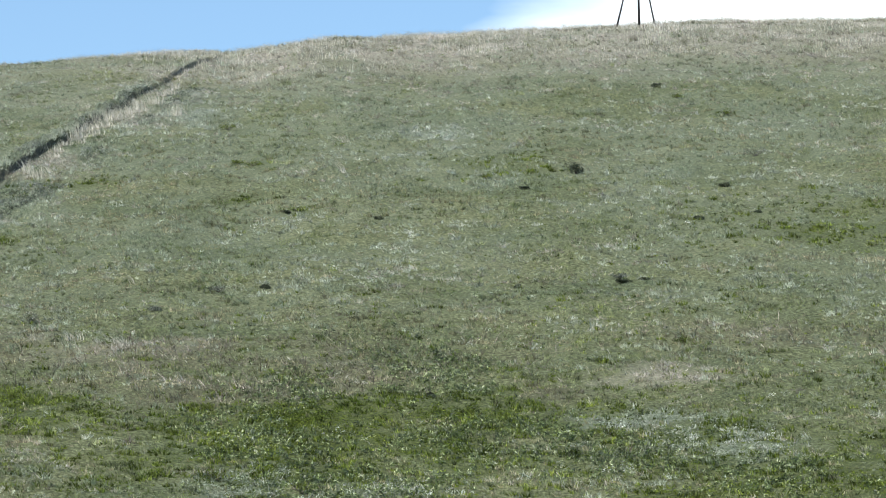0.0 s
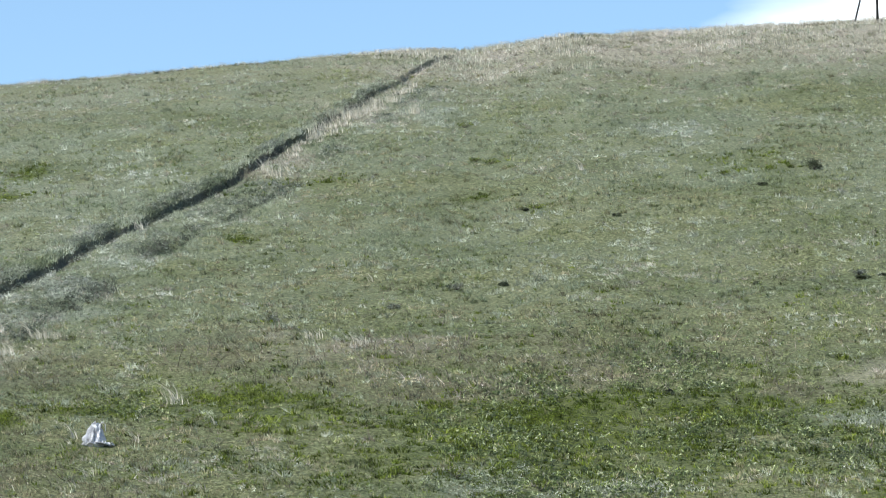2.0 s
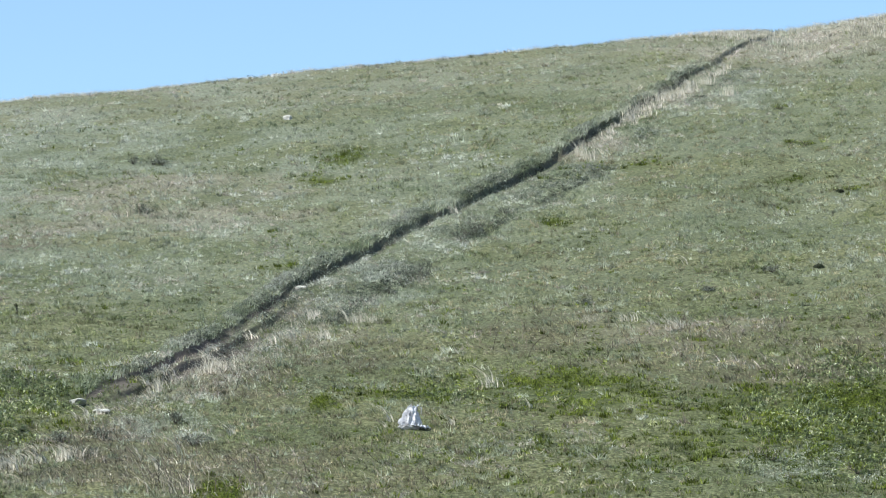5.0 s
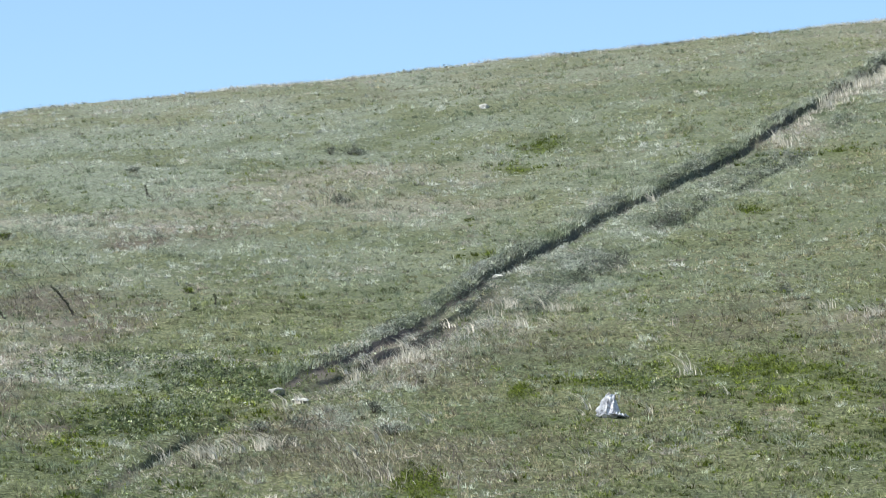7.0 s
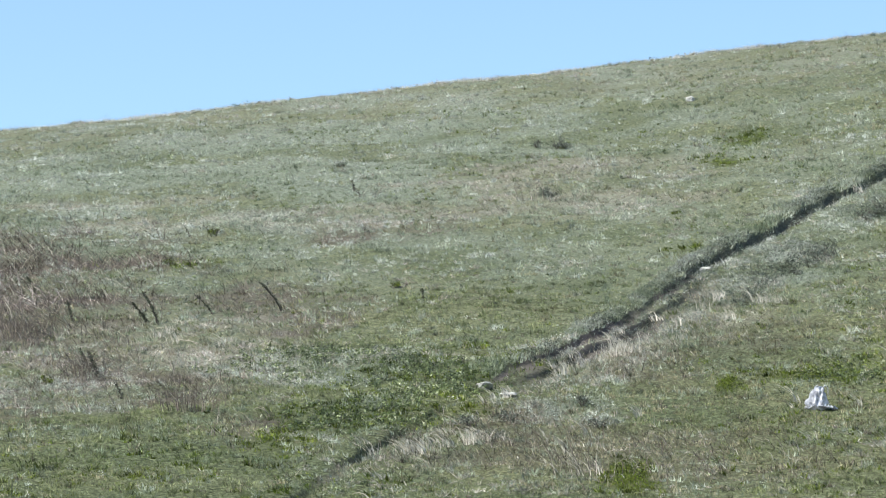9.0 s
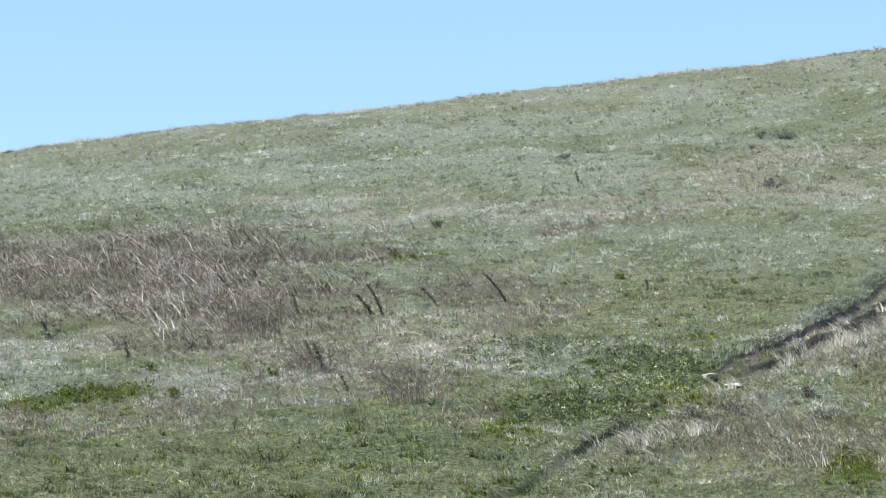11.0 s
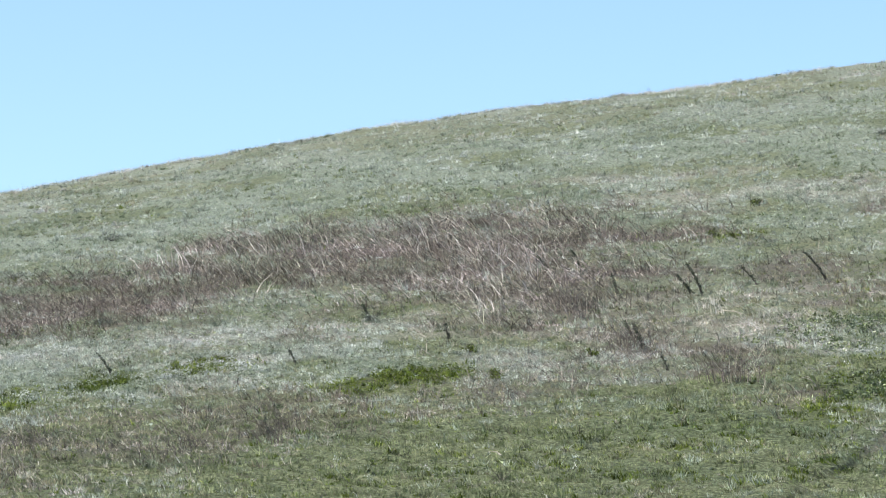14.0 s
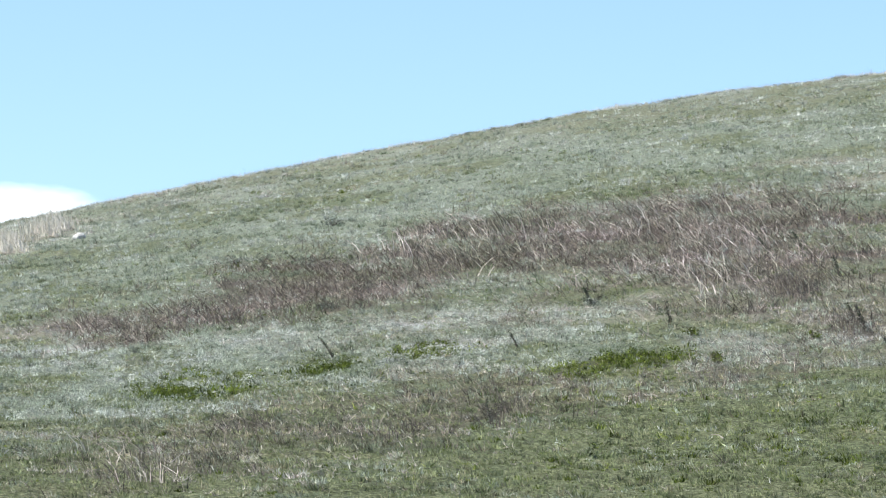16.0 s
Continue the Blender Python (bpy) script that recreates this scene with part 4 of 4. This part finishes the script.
standing_straw(22000)


# ---------------------------------------------------------------- the dead brush
def branch(points, thick, sides=4):
    """A tapering tube along the points."""
    co, faces = [], []
    points = [Vector(p) for p in points]
    for k, p in enumerate(points):
        ahead = (points[min(k + 1, len(points) - 1)] - points[max(k - 1, 0)]).normalized()
        across = ahead.orthogonal().normalized()
        other = ahead.cross(across)
        r = thick * (1 - 0.8 * k / (len(points) - 1))
        for j in range(sides):
            w = 2 * math.pi * j / sides
            co.append(p + (across * math.cos(w) + other * math.sin(w)) * r)
    for k in range(len(points) - 1):
        for j in range(sides):
            a, b = k * sides + j, k * sides + (j + 1) % sides
            faces += [(a, b, b + sides), (a, b + sides, a + sides)]
    return co, faces


def joined(pieces):
    co, faces = [], []
    for c, f in pieces:
        faces += [tuple(i + len(co) for i in q) for q in f]
        co += [tuple(v) for v in c]
    return np.array(co), np.array(faces)


def brush(name, places, count, low, top, thin, wide, material, label, lean_by=(-0.7, 1.15)):
    """A stand of dead stems, with side twigs, all pushed one way by the wind."""
    x, y = spots(count, 1.0)
    keep = RNG.uniform(0, 1, count) < grown(places, x, y)
    x, y = x[keep], y[keep]
    n = len(x)
    z = ground_z(x, y)
    high = RNG.uniform(low, top, n) * (0.55 + 0.9 * fbm(x, y, 1.5, 81))
    wide = RNG.uniform(thin, wide, n)
    lean = np.stack([RNG.normal(*lean_by, n), RNG.normal(-0.05, 0.7, n)], -1)
    turn = RNG.uniform(0, 2 * np.pi, n)
    side = np.stack([np.cos(turn), np.sin(turn) * 0.5, 0 * turn], -1) * wide[:, None] / 2
    foot = np.stack([x, y, z - 0.02], -1)
    up = np.stack([lean[:, 0] * 0.6, lean[:, 1] * 0.6, np.ones(n)], -1) * (high * 0.5)[:, None]
    knee = foot + up
    tip = knee + np.stack([lean[:, 0] * 1.3, lean[:, 1] * 1.3, np.ones(n)], -1) * (high * 0.5)[:, None]
    co = [foot - side, foot + side, knee - side * 0.8, knee + side * 0.8, tip]
    tri = [[0, 1, 3], [0, 3, 2], [2, 3, 4]]
    for k in range(3):
        on = RNG.uniform(0.35, 0.9, n)[:, None]
        root = np.where(on < 0.5, foot + up * on * 2, knee + (tip - knee) * (on - 0.5) * 2)
        out = np.stack([RNG.normal(-0.3, 1.0, n), RNG.normal(0, 0.6, n), RNG.uniform(0.0, 0.8, n)], -1) * (high * RNG.uniform(0.3, 0.6, n))[:, None]
        base = len(co)
        co += [root - side * 0.6, root + side * 0.6, root + out]
        tri.append([base, base + 1, base + 2])
    each = len(co)
    co = np.stack(co, 1).reshape(-1, 3)
    faces = (each * np.arange(n)[:, None, None] + np.array(tri)[None]).reshape(-1, 3)
    return tagged(new(name, mesh_from(name, co, faces, material)), label, "brush", kind="stuff")


brush("dead_brush", THICKET + THICKET_MORE, 330000, 0.09, 0.34, 0.009, 0.02, M_TWIG, "thicket of dead grey-brown stems leaning with the wind")
brush("bleached_stems", PALE_STEMS, 46000, 0.2, 0.52, 0.012, 0.024, M_PALE, "bleached dead stems standing out of the thicket", (-0.85, 0.8))
brush("dry_weeds", BROWN + BROWN_MORE, 60000, 0.12, 0.36, 0.008, 0.015, M_TWIG, "thin dry brown weeds standing in the grass")


# ---------------------------------------------------------------- single things
def make_stone(x, y, wide, deep, high, seed):
    bm = bmesh.new()
    bmesh.ops.create_icosphere(bm, subdivisions=3, radius=1)
    for v in bm.verts:
        k = 1 + 0.35 * (noise.noise(v.co * 1.3 + Vector((seed * 7, 0, 0)))) + 0.12 * noise.noise(v.co * 4 + Vector((0, seed * 3, 0)))
        v.co = Vector((v.co.x * wide / 2, v.co.y * deep / 2, v.co.z * high)) * k
    me = bpy.data.meshes.new("stone")
    bm.to_mesh(me), bm.free()
    me.materials.append(M_STONE)
    ob = new("stone", me)
    ob.location, ob.rotation_euler = (x, y, float(ground_z(x, y)) + high * 0.15), (radians(8), 0, seed)
    return tagged(ob, "pale weathered stone half sunk in the grass", "stone", "stones on the slope")


for k, (x, y, wide, deep, high) in enumerate([(3.85, 106.93, 0.28, 0.24, 0.1), (3.3, 82.93, 0.42, 0.3, 0.075), (-0.92, 70.54, 0.3, 0.4, 0.07), (-0.52, 69.55, 0.26, 0.3, 0.06),
                                              (-28.41, 94.26, 0.26, 0.3, 0.13)]):
    make_stone(x, y, wide, deep, high, k + 1)


def bag_material():
    m, n, l, bsdf = nodes_of("white_film_fold_shade")
    where = n.new("ShaderNodeTexCoord").outputs["Object"]
    # white film; the grey blotches paint shaded folds into its colour
    l.new(ramp_node(n, l, noise_node(n, l, where, 5.0, 5.0), [(0.36, (0.2, 0.2, 0.215)), (0.54, (0.6, 0.6, 0.63))]), bsdf.inputs["Base Color"])
    bsdf.inputs["Roughness"].default_value = 0.35
    leaf = n.new("ShaderNodeBsdfTranslucent")
    leaf.inputs[0].default_value = (0.8, 0.8, 0.83, 1)
    both = n.new("ShaderNodeMixShader")
    both.inputs[0].default_value = 0.3
    l.new(bsdf.outputs[0], both.inputs[1]), l.new(leaf.outputs[0], both.inputs[2])
    l.new(both.outputs[0], n["Material Output"].inputs[0])
    return m


def make_bag(x, y):
    bag = thing("plastic_bag", x, y, "crumpled white plastic bag lying in the grass", "plastic bag", sink=0.03)
    film = bag_material()
    bm = bmesh.new()
    bmesh.ops.create_uvsphere(bm, u_segments=40, v_segments=24, radius=1)
    for v in bm.verts:
        h = (v.co.z + 1) / 2
        w = math.atan2(v.co.y, v.co.x)
        fold = 0.05 * math.sin(4 * w + 3 * h) + 0.55 * noise.noise(v.co * 2.3) + 0.4 * abs(noise.noise(v.co * 4.1 + Vector((9, 2, 0)))) - 0.12
        wide = (0.25 * (1 - 0.82 * h ** 0.75) + 0.035) * (1 + fold) * math.sqrt(max(1 - (2 * h - 1) ** 4, 0))
        v.co = Vector((math.cos(w) * wide + 0.09 * h * h, math.sin(w) * wide * 0.8, 0.40 * h + 0.05 * noise.noise(v.co * 3.3 + Vector((4, 0, 0)))))
    me = bpy.data.meshes.new("bag_body")
    bm.to_mesh(me), bm.free()
    me.materials.append(film)
    part("bag_body", me, bag)
    # a loose flap of film spread on the grass beside it
    bm = bmesh.new()
    bmesh.ops.create_grid(bm, x_segments=12, y_segments=7, size=0.5)
    for v in bm.verts:
        ragged = 1 + 0.35 * noise.noise(Vector((v.co.y * 5, v.co.x * 3, 7)))
        v.co = Vector((0.2 + v.co.x * 0.34 * ragged, -0.08 + v.co.y * 0.3, 0.05 + 0.09 * abs(noise.noise(v.co * 6)) - 0.05 * v.co.x))
    bmesh.ops.solidify(bm, geom=bm.faces[:], thickness=0.004)
    me = bpy.data.meshes.new("flap")
    bm.to_mesh(me), bm.free()
    me.materials.append(film)
    part("flap", me, bag, "loose flap of thin film")
    for side in (-1, 1):
        pts = [(0.09 + side * 0.02, 0.01 * side, 0.34), (0.10 + side * 0.07, 0.03 * side, 0.42), (0.10 + side * 0.13, 0.02, 0.38), (0.08 + side * 0.15, 0.0, 0.27)]
        co, faces = joined([branch(pts, 0.022, 5)])
        part("handle", mesh_from("handle", co, faces, film, True), bag)
    return bag


make_bag(4.45, 67.55).scale = (0.84, 0.8, 1.0)


def make_weed(x, y, high, lean, bushy, seed, kind="dead_weed"):
    """A tall dead stalk with withered side shoots."""
    rnd = random.Random(seed)
    weed = thing(kind, x, y, "dark dead weed stalk leaning in the dry grass", "dead weed", "dead weeds on the slope", 0.02)
    pts = [(lean * high * k ** 1.4, 0.06 * high * math.sin(3 * k + seed), high * k) for k in (0, 0.2, 0.4, 0.6, 0.8, 1.0)]
    co, faces = joined([branch(pts, 0.014 + 0.006 * bushy, 5)])
    part("stalk", mesh_from("stalk", co, faces, M_STALK), weed)
    shoots = []
    for k in range(int(26 * bushy) + 6):
        u = rnd.uniform(0.05, 0.95)
        i = min(int(u * 5), 4)
        p = Vector(pts[i]).lerp(Vector(pts[i + 1]), u * 5 - i)
        out = Vector((rnd.gauss(lean * 0.5, 0.6), rnd.gauss(0, 0.5), rnd.uniform(0.1, 0.9))) * high * rnd.uniform(0.06, 0.2) * (1.2 - 0.6 * u)
        shoots.append(branch([p, p + out * 0.5 + Vector((0, 0, -0.01)), p + out], 0.007, 3))
    co, faces = joined(shoots)
    n = int(80 * bushy) + 8
    along = RNG.uniform(0.03, 0.97, n)
    spot = np.array([Vector(pts[min(int(u * 5), 4)]).lerp(Vector(pts[min(int(u * 5), 4) + 1]), u * 5 - min(int(u * 5), 4)) for u in along])
    co2, faces2 = leaves(spot[:, 0], spot[:, 1], spot[:, 2], np.full(n, 0.034), np.full(n, 0.03), 0.045, 2)
    tagged(part("withered_leaf", mesh_from("withered_leaf", co2, faces2, M_DARK), weed), kind="stuff")
    tagged(part("side_growth", mesh_from("side_growth", co, faces, M_STALK), weed, "withered dark side shoots"), kind="stuff")
    return weed


for k, (x, y, high, lean, bushy) in enumerate(WEEDS_A + WEEDS_B):
    make_weed(x, y, high, lean, bushy, k + 3)


def make_dry_shrub(x, y, wide, high, count, seed, pale=False):
    """A dead shrub: thin stems fanning from one root, each forked twice."""
    rnd = random.Random(seed)
    shrub = thing("dry_shrub", x, y, "dead brown twiggy shrub standing in the dry grass", "dry shrub", "dry shrubs on the slope", 0.02)
    for name, share, thick, material in (("woody_growth", 0.4, 0.006, M_STALK), ("bleached_growth", 0.3, 0.0065, M_PALE if pale else M_TWIG)):
        pieces = []
        for k in range(max(int(count * share), 3)):
            w, h = rnd.gauss(-0.08, 0.36) * wide, high * rnd.uniform(0.3, 0.95)
            foot = Vector((w * 0.95, rnd.gauss(0, 0.2) * wide, 0))
            mid = foot + Vector((w * 0.1 - 0.04 * h, rnd.gauss(0, 0.06) * wide, 0.5 * h))
            tip = mid + Vector((w * 0.2 - rnd.uniform(-0.1, 0.5) * h, rnd.gauss(0, 0.1) * wide, 0.5 * h))
            pieces.append(branch([foot, mid, tip], thick, 3))
            for j in range(3):
                root = mid.lerp(tip, rnd.uniform(-0.5, 0.7))
                pieces.append(branch([root, root + Vector((rnd.gauss(-0.05, 0.16), rnd.gauss(0, 0.12), rnd.uniform(0.08, 0.3))) * high * 1.2], thick * 0.6, 3))
        co, faces = joined(pieces)
        tagged(part(name, mesh_from(name, co, faces, material), shrub, "greyer bleached twigs" if name == "bleached_growth" else ""), kind="stuff")
    return shrub


for k, (x, y, wide, high, count) in enumerate(DRY_SHRUBS):
    make_dry_shrub(x, y, wide, high, count, k + 50, k in (4, 8, 12))


def make_bush(name, x, y, wide, high, count, material, label, category, group):
    """A small leafy plant: a few stems under a crown of leaves."""
    bush = thing(name, x, y, label, category, group, 0.01)
    stems = []
    for k in range(6):
        w = k * 1.05
        stems.append(branch([(0, 0, 0), (math.cos(w) * wide * 0.2, math.sin(w) * wide * 0.2, high * 0.45), (math.cos(w) * wide * 0.38, math.sin(w) * wide * 0.38, high * 0.85)], 0.009, 3))
    co, faces = joined(stems)
    tagged(part("woody_base", mesh_from("woody_base", co, faces, M_STALK), bush), kind="stuff")
    n = 14
    px, py = RNG.normal(0, wide * 0.2, n), RNG.normal(0, wide * 0.2, n)
    co, faces = leaves(px, py, RNG.uniform(0, high * 0.45, n), RNG.uniform(0.15, 0.32, n) * wide, RNG.uniform(0.3, 0.55, n) * high, 0.034, count)
    tagged(part("foliage", mesh_from("foliage", co, faces, material), bush), kind="stuff")
    return bush


for x, y, wide, high in DARK_PLANTS:
    make_bush("dark_shrub", x, y, wide, high, 66, M_DARK, "small dark green shrub on the open slope", "shrub", "dark shrubs on the slope")
for x, y, wide, high in HERBS + HERBS_MORE:
    make_bush("green_herb", x, y, wide, high, 18, M_LUSH, "bright green leafy herb among dry stems", "herb", "green herbs on the slope")
for x, y, wide, high in DUSKY:
    make_bush("dusky_shrub", x, y, wide, high, 26, M_DUSKY, "low dusky grey-green shrub on the open slope", "shrub", "dusky shrubs on the slope")
for x, y, wide, high in TRACK_SHRUBS:
    make_bush("track_shrub", x, y, wide, high, 30, M_DUSKY, "dusky grey-green shrub beside the worn track", "shrub", "shrubs along the track")


def make_tuft(x, y, high, count, seed, thick=0.004):
    """A tuft of tall bleached grass, its blades arching over."""
    rnd = random.Random(seed)
    blades = []
    for k in range(count):
        bx, by = rnd.gauss(0, 0.014 * math.sqrt(count)), rnd.gauss(0, 0.02 * math.sqrt(count))
        h, lx, ly = high * rnd.uniform(0.5, 1.1), rnd.gauss(-0.34 if count > 9 else -0.85, 0.32), rnd.gauss(-0.05, 0.2)
        w, turn = rnd.uniform(thick, 1.6 * thick + 0.0016), rnd.uniform(0, 3.14)
        sx, sy = math.cos(turn) * w, math.sin(turn) * w
        line = [(bx + lx * h * q ** 2, by + ly * h * q ** 2, h * (q - 0.22 * q ** 3)) for q in (0, 0.4, 0.75, 1.0)]
        co, f = [], []
        for q, (ax, ay, az) in enumerate(line):
            t = 1 - 0.28 * q
            co += [(ax - sx * t, ay - sy * t, az), (ax + sx * t, ay + sy * t, az)]
        for q in range(3):
            f += [(2 * q, 2 * q + 1, 2 * q + 3), (2 * q, 2 * q + 3, 2 * q + 2)]
        blades.append((co, f))
    co, faces = joined(blades)
    # the blades rise from one root crown
    root = np.array([(8 * k, 8 * k + 1, len(co)) for k in range(count)])
    co, faces = np.concatenate([co, [(0, 0, -0.03)]]), np.concatenate([faces, root])
    tuft = new("grass_tuft", mesh_from("grass_tuft", co, faces, M_BLEACHED))
    tuft.location = (x, y, float(ground_z(x, y)) - 0.02)
    return tagged(tuft, "tuft of tall bleached grass arching in the wind", "grass tuft", "pale grass tufts")


for k, (x, y, high, count) in enumerate(TUFTS_A + TUFTS_B + TUFTS_C):
    make_tuft(x, y, high, count, k)
# stout cream tufts beside the worn soil at the bend and along the last of the ditch
for k, (x, y) in enumerate([(1.45, 73.93), (1.34, 73.39), (1.1, 73.2), (0.35, 72.22), (0.44, 72.62), (-0.96, 65.65), (-1.09, 65.51), (-1.72, 64.36), (-1.43, 64.92), (-0.83, 65.51), (-2, 63.9), (2.6, 77.2), (3.1, 78.4)]):
    make_tuft(x, y, 0.27 + 0.07 * math.sin(2.1 * k), 20, 400 + k, 0.008)
# the boldest of them, broad-bladed, along the lip of the last stretch
STOUT = [
    (-2.05, 64.13), (-1.97, 63.9), (-1.85, 64.0), (-1.76, 64.12), (-1.67, 65.36), (-1.41, 66.1), (-0.98, 66.11), (-0.9, 65.7), (-0.61, 69.38), (-0.5, 69.84), (-0.75, 68.88),
    (0.18, 72.36), (0.32, 72.64), (0.73, 73.82), (0.6, 73.78), (1.38, 75.65), (1.57, 76.12), (1.67, 72.68), (-2.55, 64.93), (-0.15, 68.72), (-2.3, 61.56), (2.41, 76.88), (2.24, 78.07),
]
for k, (x, y) in enumerate(STOUT):
    for side in (-1, 1):
        make_tuft(x + 0.08 * side + 0.05 * math.sin(3.1 * k), y + 0.1 * math.sin(1.7 * k + side), 0.2 + 0.05 * math.sin(2.7 * k + side), 9, 500 + 2 * k + side, 0.011)
for k, (x, y) in enumerate(ARCHES):
    make_tuft(x, y, 0.3 + 0.12 * math.sin(1.9 * k), 5 + k % 4, 300 + k, 0.009)
# a thick stand of it where the crest drops away
for k in range(14):
    make_tuft(-31.2 + 0.15 * k + 0.15 * math.sin(4.1 * k), 95.2 + 2.6 * math.sin(2.3 * k), 0.42 + 0.12 * math.sin(3.7 * k), 110, 200 + k, 0.007)
# a row of them on the lower side of the track, up towards the crest
for k in range(18):
    q = k / 17
    make_tuft(11.3 + 4.6 * q + 0.12 * math.sin(5.1 * k), 100.2 + 11.2 * q + 0.3 * math.sin(3.3 * k) - 0.35, 0.19 + 0.07 * math.sin(2.7 * k), 46, 100 + k, 0.0065)


def make_stalk(x, y, long, rise, turn, seed):
    """A broken bleached stalk that lies in the grass, with a side twig."""
    rnd = random.Random(seed)
    ax, ay = math.cos(turn), math.sin(turn)
    line = [(ax * long * q + rnd.gauss(0, 0.01), ay * long * q, 0.02 + rise * math.sin(2.2 * q)) for q in (0, 0.35, 0.7, 1.0)]
    k = Vector(line[1])
    twig = [k, k + Vector((ax * 0.2 * long + 0.03, 0.02, 0.16 * long)), k + Vector((ax * 0.35 * long - 0.02, 0.03, 0.26 * long))]
    stalk = tagged(new("broken_stalk"), "bleached broken stalk lying in the grass", "stalk", "broken stalks")
    stalk.location = (x, y, float(ground_z(x, y)) + 0.01)
    for name, pts, thick in (("stem", line, 0.014), ("twig", twig, 0.009)):
        co, faces = joined([branch(pts, thick, 5)])
        part(name, mesh_from(name, co, faces, M_PALE, True), stalk)


for k, (x, y, long, rise, turn) in enumerate(STALKS):
    make_stalk(x, y, long, rise, turn, k)


def make_tripod(x, y):
    """The pole on the crest with its two stays."""
    stand = thing("survey_tripod", x, y, "dark weathered pole tripod standing on the crest", "tripod", sink=0.05)
    top = (0, 0.1, 2.75)
    for name, foot, thick in (("pole", (0.02, 0.0, -0.05), 0.045), ("leg", (-0.72, 0.0, -0.1), 0.032), ("leg", (0.56, 0.0, -0.1), 0.032)):
        line = [Vector(foot).lerp(Vector(top), q) for q in (0, 0.5, 1)]
        co, faces = joined([branch(line, thick, 8)])
        ring = np.array(co)
        part(name, mesh_from(name, ring, faces, M_POST, True), stand)
    bm = bmesh.new()
    bmesh.ops.create_cone(bm, cap_ends=True, segments=12, radius1=0.09, radius2=0.05, depth=0.12)
    bmesh.ops.translate(bm, verts=bm.verts, vec=top)
    me = bpy.data.meshes.new("cap")
    bm.to_mesh(me), bm.free()
    me.materials.append(M_POST)
    part("cap", me, stand)


make_tripod(31.45, 121.44)


# ---------------------------------------------------------------- clouds far off
def cloud_material(name, most):
    m, n, l, bsdf = nodes_of(name)
    coord = n.new("ShaderNodeTexCoord").outputs["Object"]
    length = n.new("ShaderNodeVectorMath")
    length.operation = "LENGTH"
    l.new(coord, length.inputs[0])
    puff = noise_node(n, l, coord, 1.6, 5.0, 0.5)
    take = n.new("ShaderNodeMath")
    take.operation = "MULTIPLY_ADD"
    l.new(puff, take.inputs[0])
    take.inputs[1].default_value = 0.25
    half = n.new("ShaderNodeMath")
    half.operation, half.inputs[1].default_value = "MULTIPLY", 0.5
    l.new(length.outputs["Value"], half.inputs[0])
    l.new(half.outputs[0], take.inputs[2])
    thick = ramp_node(n, l, take.outputs[0], [(0.46, (most,) * 3), (0.68, (0, 0, 0))])
    glow, clear, both = n.new("ShaderNodeEmission"), n.new("ShaderNodeBsdfTransparent"), n.new("ShaderNodeMixShader")
    glow.inputs[0].default_value, glow.inputs[1].default_value = (0.97, 0.985, 1, 1), 1.0
    l.new(thick, both.inputs[0]), l.new(clear.outputs[0], both.inputs[1]), l.new(glow.outputs[0], both.inputs[2])
    l.new(both.outputs[0], n["Material Output"].inputs[0])
    n.remove(bsdf)
    return m


M_CLOUD, M_HAZE = cloud_material("cloud", 0.95), cloud_material("thin_cloud", 0.72)


def make_cloud(turn, rise, wide, high, material):
    """A bank of cloud 3 km off, soft at its rim."""
    bm = bmesh.new()
    bmesh.ops.create_grid(bm, x_segments=24, y_segments=12, size=1.6)
    for v in bm.verts:
        v.co.z = 0.25 * noise.noise(v.co * 1.5)
    me = bpy.data.meshes.new("cloud")
    bm.to_mesh(me), bm.free()
    me.materials.append(material)
    ob = new("cloud", me)
    a, e = radians(turn), radians(rise)
    spot = Vector((-math.sin(a) * math.cos(e), math.cos(a) * math.cos(e), math.sin(e))) * 3000
    ob.matrix_world = look(spot, spot * 2) @ Matrix.Diagonal((wide, high, 60, 1))
    return tagged(ob, "soft white cloud bank low over the hill", "cloud", kind="structure")


make_cloud(-17.2, 11.2, 258, 72, M_CLOUD)
make_cloud(18.0, 7.55, 86, 26, M_HAZE)
